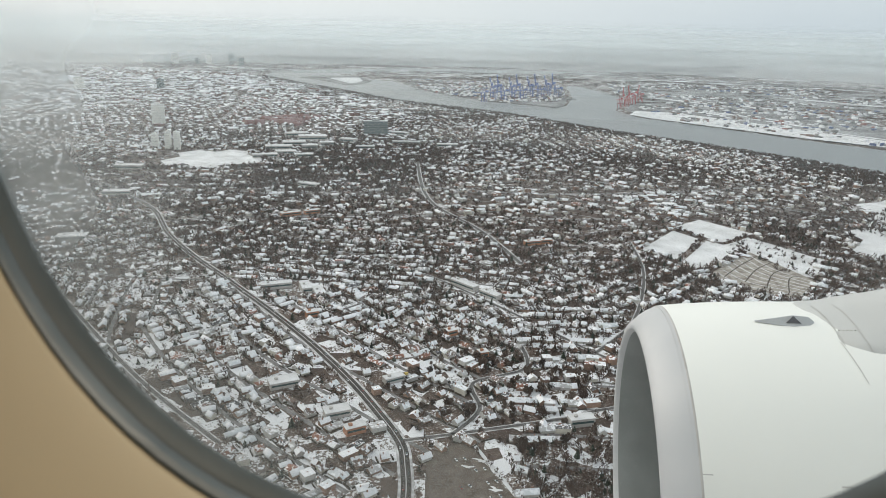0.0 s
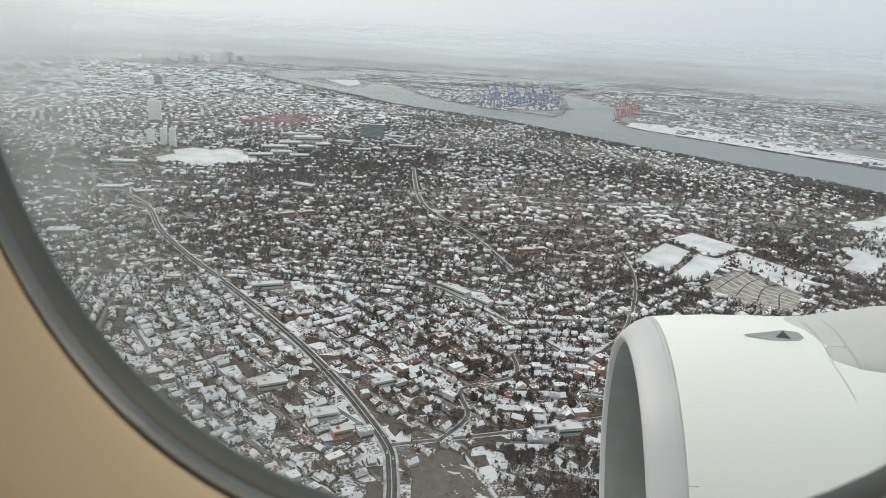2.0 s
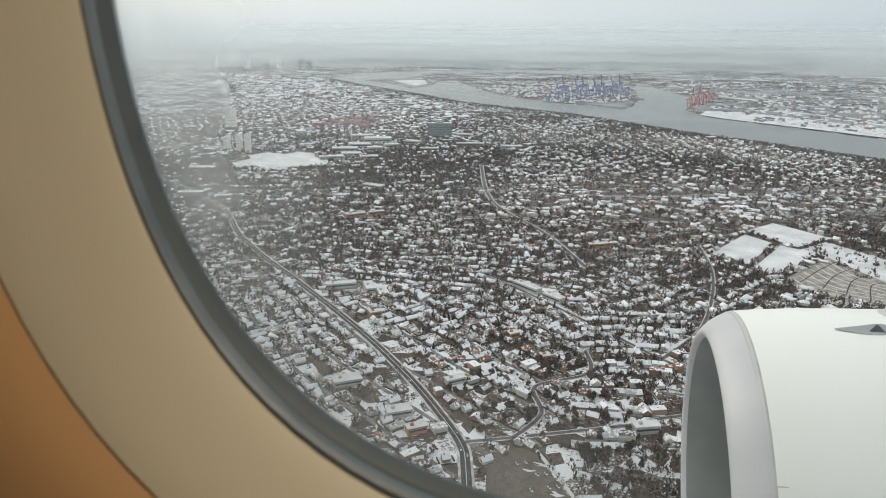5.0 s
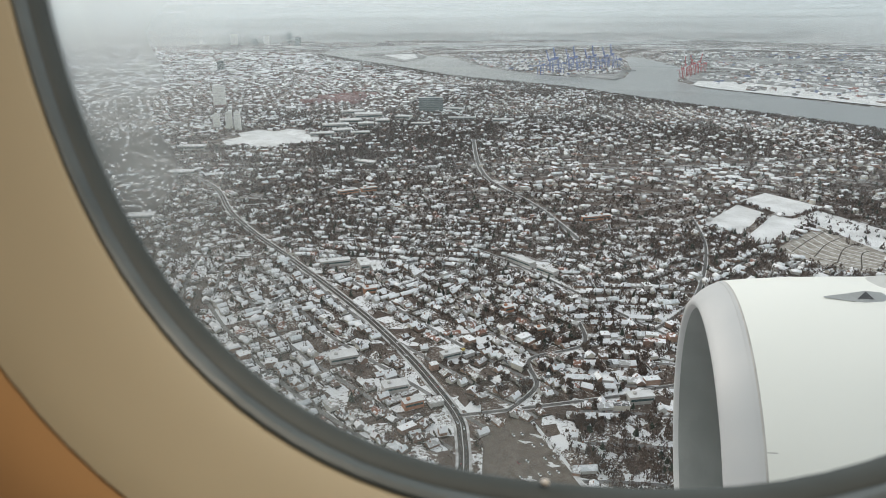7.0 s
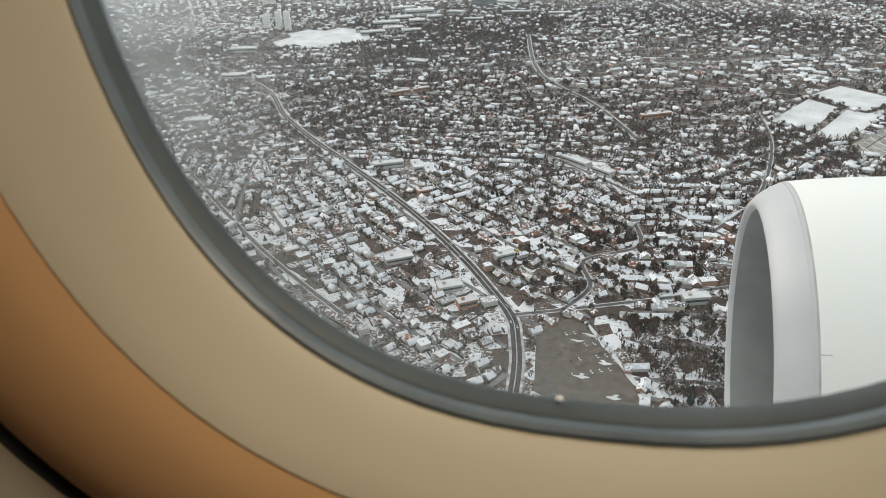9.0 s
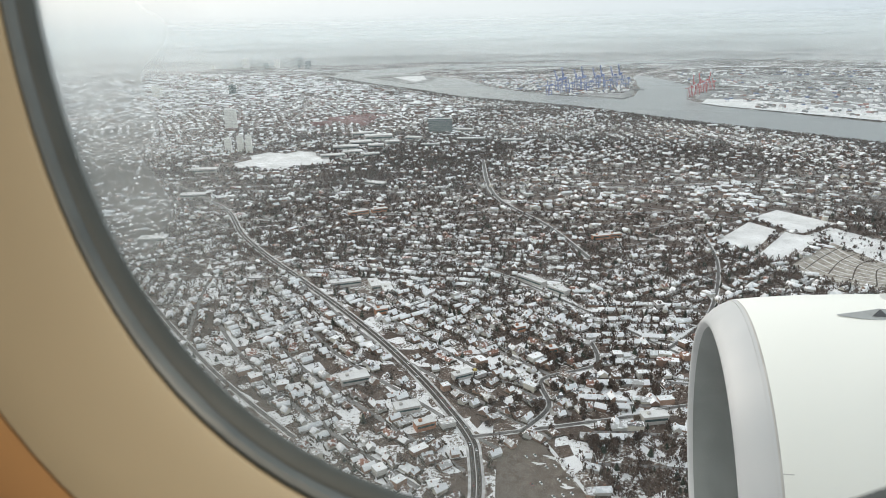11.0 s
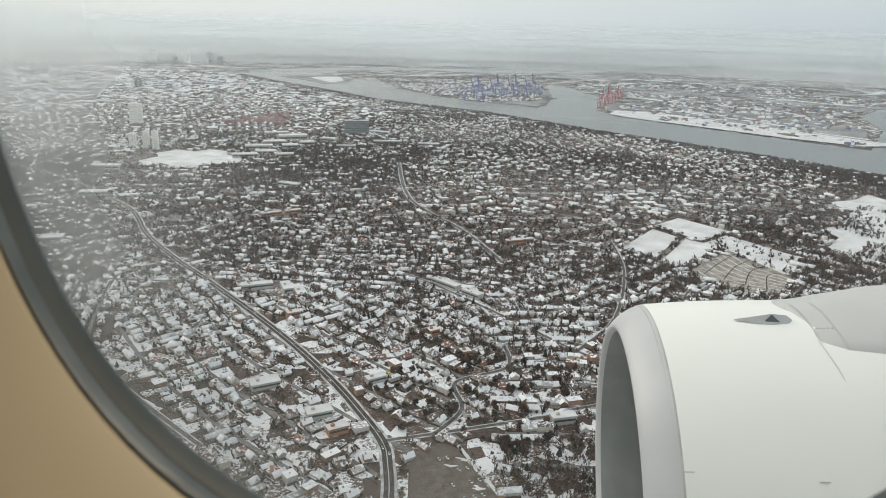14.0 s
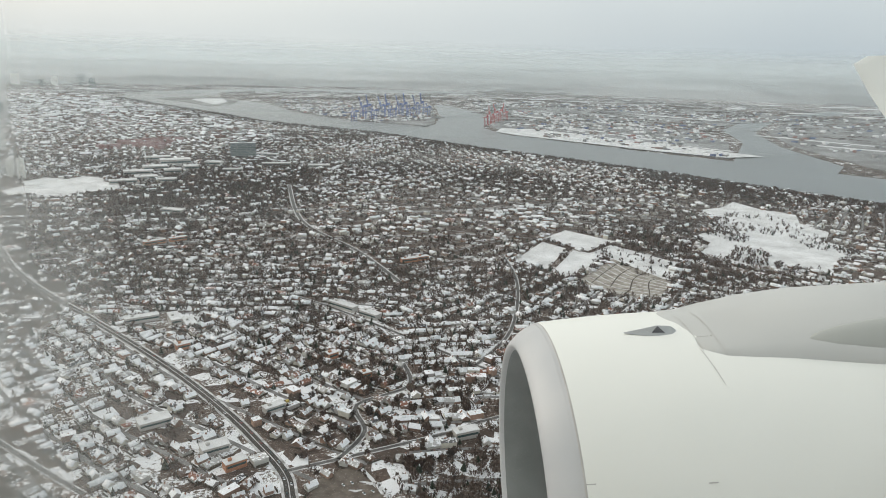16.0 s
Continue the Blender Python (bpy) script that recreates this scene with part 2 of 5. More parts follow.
def big_mesh(name, V, F, materials, index=None, shade=False):
    """A large mesh from arrays: V (n, 3); F a list of index arrays (m, 3) or (m, 4)."""
    me = bpy.data.meshes.new(name)
    counts = np.concatenate([np.full(len(f), f.shape[1], dtype=np.int32) for f in F])
    loops = np.concatenate([f.ravel() for f in F]).astype(np.int32)
    me.vertices.add(len(V))
    me.vertices.foreach_set("co", np.ascontiguousarray(V, dtype=np.float32).ravel())
    me.loops.add(len(loops))
    me.loops.foreach_set("vertex_index", loops)
    me.polygons.add(len(counts))
    starts = np.concatenate([[0], np.cumsum(counts)[:-1]]).astype(np.int32)
    me.polygons.foreach_set("loop_start", starts)
    me.polygons.foreach_set("loop_total", counts)
    for mt in materials:
        me.materials.append(mt)
    if index is not None:
        me.polygons.foreach_set("material_index", np.ascontiguousarray(index, dtype=np.int32))
    me.update(calc_edges=True)
    me.validate()
    return new(name, me)


def stamp(tv, tfs, P, ang, S):
    """Copies of a template (tv, face arrays tfs) at P (n, 3), turned by ang, scaled by S (n, 3)."""
    n, k = len(P), len(tv)
    v = tv[None] * S[:, None]
    c, s = np.cos(ang)[:, None], np.sin(ang)[:, None]
    x = v[..., 0] * c - v[..., 1] * s + P[:, None, 0]
    y = v[..., 0] * s + v[..., 1] * c + P[:, None, 1]
    z = v[..., 2] + P[:, None, 2]
    V = np.stack([x, y, z], -1).reshape(-1, 3)
    base = (np.arange(n) * k)[:, None, None]
    return V, [(f[None] + base).reshape(-1, f.shape[1]) for f in tfs]


def bm_from(tv, tfs):
    bm = bmesh.new()
    vs = [bm.verts.new(p) for p in tv]
    for f in tfs:
        for row in f:
            bm.faces.new([vs[i] for i in row])
    return bm


# ---- aircraft ----
UP_X, UP_Y = 0.0572, -0.1477  # how the aircraft lies to the horizon
up = Vector((UP_X, UP_Y, 1)).normalized()
ax = (Vector((1, 0, 0)) - up * up.x).normalized()
AIR = BANK @ Matrix((ax, up.cross(ax), up)).to_4x4()

WX, WZ, WY = 0.0012, 0.0721, 0.1550  # window centre and the plane of its rim
WA, WB, WN = 0.1397, 0.1773, 2.42      # half width, half height, squareness


def oval(o, y, k=96):
    """A ring round the window, o metres outside its rim, at depth y."""
    pts = []
    for i in range(k):
        a = 2 * math.pi * i / k
        c, s = math.cos(a), math.sin(a)
        ox, oz = (o * 1.23, o * 0.82) if o > 0 else (o, o * 2.1)
        pts.append((WX + (WA + ox) * math.copysign(abs(c) ** (2 / WN), c), y, WZ + (WB + oz) * math.copysign(abs(s) ** (2 / WN), s)))
    return pts


def loft(rings, close=True):
    bm = bmesh.new()
    vs = [[bm.verts.new(p) for p in r] for r in rings]
    k = len(vs[0])
    for a, b in zip(vs, vs[1:]):
        for i in range(k if close else k - 1):
            bm.faces.new((a[i], a[(i + 1) % k], b[(i + 1) % k], b[i]))
    return bm


def trim_ring(name, profile, material, parent):
    """A closed ring of the given (offset, depth inwards) section round the window."""
    bm = loft([oval(o, WY - d) for o, d in profile + profile[:1]])
    bmesh.ops.remove_doubles(bm, verts=bm.verts, dist=1e-6)
    bmesh.ops.recalc_face_normals(bm, faces=bm.faces)
    ob = smooth(part(name, bm, material, parent))
    ob.data.set_sharp_from_angle(angle=radians(32))
    return ob


def build_window():
    w = empty("cabin_window", "oval cabin window in beige trim with grey rubber gasket", "window", m=AIR)
    trim_ring("trim", [(0.0, -0.004), (0.0002, 0.0004), (0.0008, 0.0011), (0.008, 0.0064), (0.017, 0.0124), (0.0225, 0.0154), (0.0257, 0.0166), (0.0257, -0.004)], m_trim, w)
    trim_ring("groove", [(0.0257, -0.004), (0.0257, 0.0159), (0.0267, 0.0157), (0.0267, -0.004)], m_groove, w)
    trim_ring("surround", [(0.0267, -0.004), (0.0267, 0.0160), (0.034, 0.0180), (0.044, 0.0187), (0.056, 0.0180), (0.068, 0.0158), (0.080, 0.0120), (0.090, 0.0070), (0.098, 0.0018), (0.104, -0.0030), (0.1075, -0.0065), (0.1075, -0.022), (0.0267, -0.022)], m_surround, w)
    # black liner that paints the gap's shade over the wall's cut edge
    trim_ring("shadow_gap", [(0.1076, -0.024), (0.1076, -0.018), (0.1103, -0.018), (0.1103, -0.0026), (0.1115, -0.0026), (0.1115, -0.024)], m_slot, w)
    trim_ring("gasket", [(0.0, -0.004), (0.0, -0.0015), (-0.0002, -0.0004), (-0.0008, -0.0003), (-0.0014, -0.0014), (-0.0017, -0.004), (-0.0017, -0.012), (0.0, -0.012)], m_gasket, w)
    trim_ring("seal_lip", [(-0.0017, -0.0036), (-0.0021, -0.0042), (-0.0027, -0.0060), (-0.0030, -0.0078), (-0.0030, -0.0095), (-0.0017, -0.0095)], m_gasket_dark, w)
    return w


window = build_window()


def pane_material():
    """Acrylic pane: clear in the middle, misted with breath and fine scratches towards its edge."""
    m, n, l, b = mat_nodes("misted_acrylic")
    out = n["Material Output"]
    v = coords(n)
    sep = n.new("ShaderNodeSeparateXYZ")
    l.new(v, sep.inputs[0])

    def math2(op, a, bb):
        k = n.new("ShaderNodeMath")
        k.operation = op
        for s, q in zip(k.inputs, (a, bb)):
            if isinstance(q, (int, float)):
                s.default_value = q
            else:
                l.new(q, s)
        return k.outputs[0]

    dx = math2("DIVIDE", math2("SUBTRACT", sep.outputs["X"], WX), WA)
    dz = math2("DIVIDE", math2("SUBTRACT", sep.outputs["Z"], WZ), WB)
    r = math2("POWER", math2("ADD", math2("POWER", math2("ABSOLUTE", dx, 0), WN), math2("POWER", math2("ABSOLUTE", dz, 0), WN)), 1 / WN)
    cloud = noise_node(n, l, v, 15.0, 2.0)
    r2 = math2("ADD", math2("SUBTRACT", r, math2("MULTIPLY", math2("ADD", dx, 0.55), 0.22)), math2("MULTIPLY", math2("SUBTRACT", cloud, 0.5), 0.45))
    mist = ramp(n, l, r2, [(0.45, (0.03, 0.03, 0.03)), (0.72, (0.10, 0.10, 0.10)), (0.98, (0.46, 0.46, 0.46))])
    mix, tr = n.new("ShaderNodeMixShader"), n.new("ShaderNodeBsdfTransparent")
    df, tl, m2 = n.new("ShaderNodeBsdfDiffuse"), n.new("ShaderNodeBsdfTranslucent"), n.new("ShaderNodeMixShader")
    mist_tone = ramp(n, l, math2("ADD", math2("ADD", math2("MULTIPLY", dz, 0.5), 0.4), math2("MULTIPLY", cloud, 0.35)), [(0.23, (0.27, 0.28, 0.265)), (0.47, (0.92, 0.96, 0.96))])  # light painted into the mist: dim grey low down, bright higher up
    l.new(mist_tone, tl.inputs["Color"])
    l.new(mist_tone, df.inputs["Color"])
    m2.inputs["Fac"].default_value = 0.94
    l.new(df.outputs[0], m2.inputs[1])
    l.new(tl.outputs[0], m2.inputs[2])
    l.new(mist, mix.inputs["Fac"])
    l.new(tr.outputs[0], mix.inputs[1])
    l.new(m2.outputs[0], mix.inputs[2])
    l.new(mix.outputs[0], out.inputs["Surface"])
    n.remove(b)
    return m


def build_pane():
    bm = bmesh.new()
    a = [bm.verts.new(p) for p in oval(-0.0024, WY + 0.0086)]
    bm.faces.new(a)
    ob = part("pane", bm, pane_material(), window, "clear acrylic pane misted towards its edge")
    ob.visible_shadow = False
    # the bleed hole's ice blob
    bm = bmesh.new()
    bmesh.ops.create_icosphere(bm, subdivisions=2, radius=0.0009)
    for v in bm.verts:
        v.co.x *= 1.3
        v.co += Vector((-0.0080, WY + 0.0068, -0.0975))
    smooth(part("frost_blob", bm, m_field, window, "small white frost blob at the bleed hole"))


build_pane()


def build_cabin():
    """Wall, floor, ceiling and far wall that close the cabin round the camera."""
    # cabin side wall with a hole for the window
    ring = oval(0.1115, WY + 0.003)
    k = len(ring)
    rect = []
    for i in range(k):
        a = 2 * math.pi * i / k
        c, s = math.cos(a), math.sin(a)
        q = max(abs(c), abs(s))
        rect.append((WX + 1.6 * c / q, WY - 0.004, 0.1 + 1.1 * s / q))
    back = [(x, WY + 0.03, z) for x, y, z in ring]
    backr = [(x, WY + 0.03, z) for x, y, z in rect]
    bm = loft([backr, rect, ring, back, backr])
    bmesh.ops.remove_doubles(bm, verts=bm.verts, dist=1e-6)
    bmesh.ops.recalc_face_normals(bm, faces=bm.faces)
    wall = tagged(link("wall_window_side", bm, m_trim), "beige cabin side wall panel round the window", "wall", kind="structure")
    wall.matrix_basis = AIR
    y0, y1, z0, z1, x0, x1 = -3.3, WY - 0.004, -1.0, 1.2, -1.6, 1.6
    for name, lo, hi, mt, label in (
            ("floor", (x0, y0, z0 - 0.06), (x1, y1, z0), m_carpet, "dark carpeted cabin floor"),
            ("ceiling", (x0, y0, z1), (x1, y1, z1 + 0.06), m_panel, "pale cabin ceiling"),
            ("wall_far_side", (x0, y0 - 0.06, z0 - 0.06), (x1, y0, z1 + 0.06), m_panel, "beige cabin wall across the aisle"),
            ("wall_forward", (x0 - 0.06, y0, z0), (x0, y1, z1), m_panel, "beige cabin bulkhead"),
            ("wall_aft", (x1, y0, z0), (x1 + 0.06, y1, z1), m_panel, "beige cabin bulkhead")):
        ob = tagged(link(name, boxed(lo, hi), mt), label, "cabin", kind="structure")
        ob.matrix_basis = AIR
    # unseen warm fill lamp, added and placed to brighten the window trim
    lamp = bpy.data.lights.new("cabin_fill_light", "AREA")
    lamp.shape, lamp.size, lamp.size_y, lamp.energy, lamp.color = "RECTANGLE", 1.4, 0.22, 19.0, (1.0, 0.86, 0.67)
    lo = new("cabin_fill_light", lamp)
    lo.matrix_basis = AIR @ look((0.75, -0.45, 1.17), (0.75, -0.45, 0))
    # outer skin of the fuselage, open along the window belt
    bm = bmesh.new()
    cy, cz, R = -1.66, 0.05, 1.96
    arcs = [math.radians(a) for a in range(33, 328, 10)]
    rings = []
    for r in (R, R - 0.03):
        for xx in (-1.7, 1.7):
            rings.append([bm.verts.new((xx, cy + r * math.cos(a), cz + r * math.sin(a))) for a in arcs])
    o0, o1, i0, i1 = rings
    for i in range(len(arcs) - 1):
        bm.faces.new((o0[i], o1[i], o1[i + 1], o0[i + 1]))
        bm.faces.new((i0[i], i0[i + 1], i1[i + 1], i1[i]))
    for e in (0, -1):
        bm.faces.new((o0[e], o1[e], i1[e], i0[e]))
    skin = tagged(link("fuselage_skin", bm, m_white), "white painted fuselage skin", "fuselage", kind="structure")
    skin.matrix_basis = AIR


build_cabin()

EY, EZ, EX = 4.051, -2.067, 0.5634  # engine axis and the front of its intake


def revolve(profile, k=112, smoothly=True):
    rings = []
    for x, r in profile:
        rings.append([(x, EY + r * math.cos(2 * math.pi * i / k), EZ + r * math.sin(2 * math.pi * i / k)) for i in range(k)])
    bm = loft(rings)
    bmesh.ops.recalc_face_normals(bm, faces=bm.faces)
    return bm


def build_engine():
    e = empty("jet_engine", "white turbofan engine nacelle with bare metal intake lip", "engine", m=AIR)
    fx = EX + 0.028
    lip_in = [(fx + 0.42, 0.885), (fx + 0.30, 0.895), (fx + 0.18, 0.918), (fx + 0.09, 0.950), (fx + 0.035, 0.978)]
    lip_out = [(fx + 0.008, 0.993), (fx, 1.008), (fx + 0.006, 1.025), (fx + 0.03, 1.052), (fx + 0.065, 1.085), (EX + 0.135, 1.113), (EX + 0.186, 1.137)]
    smooth(part("intake_lip", revolve(lip_in[4:] + lip_out), m_lip, e, "bare brushed metal intake lip"))
    smooth(part("seam", revolve([(EX + 0.186, 1.1375), (EX + 0.191, 1.1385), (EX + 0.196, 1.139)]), m_seam, e))
    bm = bmesh.new()  # rivets of the lip's rear edge
    for q in range(150):
        a = math.radians(75 + 1.1 * q)
        bmesh.ops.create_cone(bm, cap_ends=True, segments=6, radius1=0.0028, radius2=0.0022, depth=0.002,
                              matrix=Matrix.Translation((EX + 0.170, EY + 1.1335 * math.cos(a), EZ + 1.1335 * math.sin(a))) @ Matrix.Rotation(a - math.pi / 2, 4, "X"))
    part("rivet_row", bm, m_seam, e)
    cowl = [(EX + 0.196, 1.1392), (EX + 0.32, 1.152), (EX + 0.55, 1.166), (EX + 0.80, 1.172), (EX + 0.987, 1.173)]
    smooth(part("fan_cowl", revolve(cowl), m_white, e, "white painted fan cowl"))
    bm = bmesh.new()  # the joint of the rear cowl shows on the upper flank only
    joint = []
    for q in range(10):
        a = math.radians(112 + 1.5 * q)
        joint.append([bm.verts.new((EX + 0.955 + 0.004 * q + u, EY + 1.1745 * math.cos(a), EZ + 1.1745 * math.sin(a))) for u in (0.0, 0.0035)])
    for p, q in zip(joint, joint[1:]):
        bm.faces.new((p[0], p[1], q[1], q[0]))
    part("cowl_joint", bm, m_seam, e)
    rev = [(EX + 0.987, 1.173), (EX + 1.4, 1.170), (EX + 1.9, 1.150), (EX + 2.4, 1.10), (EX + 2.9, 1.02), (EX + 3.3, 0.94), (EX + 3.3, 0.92), (EX + 2.8, 0.95)]
    smooth(part("reverser_cowl", revolve(rev), m_white, e, "white painted rear cowl"))
    core = [(EX + 2.8, 0.75), (EX + 3.4, 0.66), (EX + 4.0, 0.48), (EX + 4.0, 0.42), (EX + 3.8, 0.40)]
    smooth(part("core_nozzle", revolve(core), m_lip, e))
    duct = [(EX + 1.0, 0.875), (EX + 0.62, 0.872), *lip_in]
    smooth(part("intake_duct", revolve(duct), m_duct, e, "grey intake liner"))
    spin = [(EX + 0.55, 0.0), (EX + 0.60, 0.07), (EX + 0.75, 0.19), (EX + 0.95, 0.27)]
    spinner = smooth(part("spinner", revolve(spin, 40), m_fan, e, "dark spinner with its ring of fan blades"))
    for i in range(36):
        a = 2 * math.pi * i / 36
        bm = bmesh.new()
        rows_ = []
        for r, tw, w in ((0.26, 0.25, 0.10), (0.56, 0.7, 0.12), (0.865, 1.05, 0.14)):
            d = (math.cos(a), math.sin(a))
            t = (-math.sin(a), math.cos(a))
            for s in (-1, 1):
                for th in (-0.004, 0.004):
                    off = s * w * 0.5 * math.sin(tw) + th * math.cos(tw)
                    rows_.append(bm.verts.new((EX + 0.93 + s * w * 0.5 * math.cos(tw) - th * math.sin(tw), EY + d[0] * r + t[0] * off, EZ + d[1] * r + t[1] * off)))
        for k in (0, 4):
            q = rows_[k:k + 8]
            for f in ((0, 2, 6, 4), (1, 5, 7, 3), (0, 4, 5, 1), (2, 3, 7, 6)):
                bm.faces.new([q[j] for j in f])
        part("fan_blade", bm, m_fan, spinner)
    for lx, la in ((0.774, 147.9), (1.349, 149.2)):  # cowl latches
        lr = 1.1715 if lx < 1 else 1.1755
        a = math.radians(la)
        bm = boxed((lx - 0.022, -0.0025, -0.002), (lx + 0.022, 0.0025, 0.002))
        bmesh.ops.transform(bm, matrix=Matrix.Translation((0, EY + lr * math.cos(a), EZ + lr * math.sin(a))) @ Matrix.Rotation(a - math.pi / 2, 4, "X"), verts=bm.verts)
        part("latch", bm, m_seam, e)
    # small air scoop on top of the cowl
    bm = bmesh.new()
    a0 = math.atan2(-0.925 - EZ, 3.80 - EY)

    def on(x, da, h):
        return (x, EY + (1.171 + h) * math.cos(a0 + da), EZ + (1.171 + h) * math.sin(a0 + da))
    sec = [[on(1.165, d, 0.001) for d in (-0.006, 0, 0.006)], [on(1.27, -0.036, 0.001), on(1.27, 0, 0.020), on(1.27, 0.036, 0.001)],
           [on(1.35, -0.046, 0.001), on(1.35, 0, 0.038), on(1.35, 0.046, 0.001)], [on(1.43, -0.034, 0.001), on(1.43, 0, 0.030), on(1.43, 0.034, 0.001)],
           [on(1.46, -0.010, 0.001), on(1.46, 0, 0.006), on(1.46, 0.010, 0.001)]]
    vs = [[bm.verts.new(p) for p in s] for s in sec]
    for p, q in zip(vs, vs[1:]):
        for i in range(2):
            bm.faces.new((p[i], p[i + 1], q[i + 1], q[i]))
    scoop = part("air_scoop", bm, m_scoop, e, "small grey air scoop")
    bm = bmesh.new()
    bm.faces.new([bm.verts.new(on(x, d, h)) for x, d, h in ((1.310, 0.030, 0.012), (1.385, 0.036, 0.012), (1.350, 0.010, 0.040))])
    part("scoop_mouth", bm, m_fan, scoop)
    # pylon fairing over the cowl, up to the wing
    side = ((-1.68, 0.0), (-1.63, 0.28), (-1.46, 0.47), (-1.12, 0.66), (-0.80, 0.84), (-0.42, 0.97), (0, 1.0))
    shape = side + tuple((-a, b) for a, b in side[-2::-1])
    secs = [(1.44, 0.04, -0.896, -0.93), (1.475, 0.20, -0.893, -1.00), (1.53, 0.29, -0.89, -1.04), (1.64, 0.31, -0.882, -1.06), (1.80, 0.32, -0.842, -1.08), (1.98, 0.33, -0.805, -1.10),
            (2.33, 0.35, -0.775, -1.13), (2.80, 0.37, -0.77, -1.18), (3.3, 0.36, -0.77, -1.30), (4.2, 0.26, -0.80, -1.5), (5.4, 0.10, -0.90, -1.3)]
    rings = []
    for x, w, zt, zb in secs:
        rings.append([(x, EY + w * cx, zb + (zt - zb) * cz) for cx, cz in shape])
    bm = loft(rings)
    for r in (0, -1):
        bm.faces.new([v for v in bm.verts][:13] if r == 0 else [v for v in bm.verts][-13:])
    bmesh.ops.recalc_face_normals(bm, faces=bm.faces)
    pylon = smooth(part("pylon", bm, m_pylon, e, "pale grey pylon fairing"))
    for x, w, zt, zb in ((1.532, 0.2905, -0.8885, -1.0395), (1.642, 0.3105, -0.8805, -1.0595)):  # panel joints of the fairing
        part("fairing_joint", loft([[(x + u, EY + w * cx, zb + (zt - zb) * cz + 0.0015) for cx, cz in side] for u in (0.0, 0.004)], False), m_seam, pylon)
    for k in range(5):  # fasteners between the two joints
        bm = bmesh.new()
        bmesh.ops.create_icosphere(bm, subdivisions=1, radius=0.0045, matrix=Matrix.Translation((1.552 + 0.019 * k, EY - 0.336 - 0.0012 * k, -0.943 + 0.001 * k)))
        part("fastener", bm, m_seam, pylon)
    # added bulge whose darker grey paints the shade of a recess beside the pylon
    bm = bmesh.new()
    bmesh.ops.create_uvsphere(bm, u_segments=32, v_segments=14, radius=1.0)
    for v in bm.verts:
        v.co = Vector((3.10 + 1.02 * v.co.x, EY - 0.47 + 0.085 * v.co.y + 0.06 * v.co.z, -0.975 + 0.125 * v.co.z))
    smooth(part("slat_fairing", bm, m_recess_shade, e, "bulge in darker grey for the shaded recess beside the pylon"))
    return e


engine = build_engine()


def build_wing():
    w = empty("wing", "white swept airliner wing with upturned winglet", "wing", m=AIR)
    rings = []
    # span station, leading edge x, chord, z, thickness
    for y, x, c, z, t in ((0.3, 1.9 + 0.6, 6.0, -1.40, 0.75), (2.2, 3.0, 4.6, -1.25, 0.55), (4.03, 3.55, 3.7, -1.10, 0.42), (9.0, 6.5, 2.5, -0.42, 0.26), (14.6, 10.72, 1.6, 0.35, 0.13)):
        pr = []
        for u, h in ((0, 0), (0.02, 0.28), (0.10, 0.48), (0.30, 0.58), (0.60, 0.40), (1.0, 0.02), (1.0, -0.02), (0.60, -0.22), (0.30, -0.42), (0.10, -0.36), (0.02, -0.2)):
            pr.append((x + c * u, y, z + t * h))
        rings.append(pr)
    bm = loft(rings)
    bmesh.ops.recalc_face_normals(bm, faces=bm.faces)
    smooth(part("wing_panel", bm, m_pylon, w, "pale grey wing panel"))
    tip = []
    for y, x, c, z, t in ((14.6, 10.70, 1.6, 0.35, 0.10), (14.9, 10.48, 1.7, 0.65, 0.08), (15.0, 10.12, 1.8, 1.25, 0.07), (15.0, 9.74, 1.85, 1.90, 0.06), (15.0, 10.04, 1.45, 2.06, 0.05)):
        tip.append([(x + c * u, y + t * h, z) for u, h in ((0, 0), (0.15, 0.5), (0.5, 0.6), (1.0, 0.05), (1.0, -0.05), (0.5, -0.6), (0.15, -0.5))])
    bm = loft(tip)
    bm.faces.new([v for v in bm.verts][-7:])
    bmesh.ops.recalc_face_normals(bm, faces=bm.faces)
    part("winglet", bm, m_white, w, "white wing-tip fence")


build_wing()

# ---- land ----
rng = np.random.default_rng(7)


def inside(poly, X, Y):
    """Which of the points lie in the polygon."""
    r = np.zeros(len(X), bool)
    x0, y0 = poly[-1]
    for x1, y1 in poly:
        hit = ((y0 > Y) != (y1 > Y)) & (X < (x1 - x0) * (Y - y0) / ((y1 - y0) or 1e-9) + x0)
        r ^= hit
        x0, y0 = x1, y1
    return r


def near_line(line, X, Y, d):
    r = np.zeros(len(X), bool)
    for (x0, y0), (x1, y1) in zip(line, line[1:]):
        L2 = (x1 - x0) ** 2 + (y1 - y0) ** 2
        t = np.clip(((X - x0) * (x1 - x0) + (Y - y0) * (y1 - y0)) / L2, 0, 1)
        r |= np.hypot(X - x0 - t * (x1 - x0), Y - y0 - t * (y1 - y0)) < d
    return r


NEAR_BANK = [(-800, 2080), (-638, 1876), (-410, 1605), (-270, 1427), (-37, 1250), (129, 1050), (250, 936), (322, 851), (430, 720), (600, 520), (900, 160), (1200, -200)]
FAR_BANK = [(1500, -60), (1000, 420), (740, 680), (560, 860), (470, 960), (392, 1033), (301, 1141), (189, 1262), (160, 1384), (207, 1602), (190, 1810), (125, 2050), (95, 2050), (91, 1626), (70, 1440), (48, 1387), (-103, 1481), (-251, 1682), (-349, 1923), (-430, 2030), (-560, 2140), (-620, 2250), (-560, 2420), (-380, 2560), (0, 2700), (300, 2760), (300, 2960), (0, 2950), (-500, 2800), (-760, 2560), (-860, 2300)]
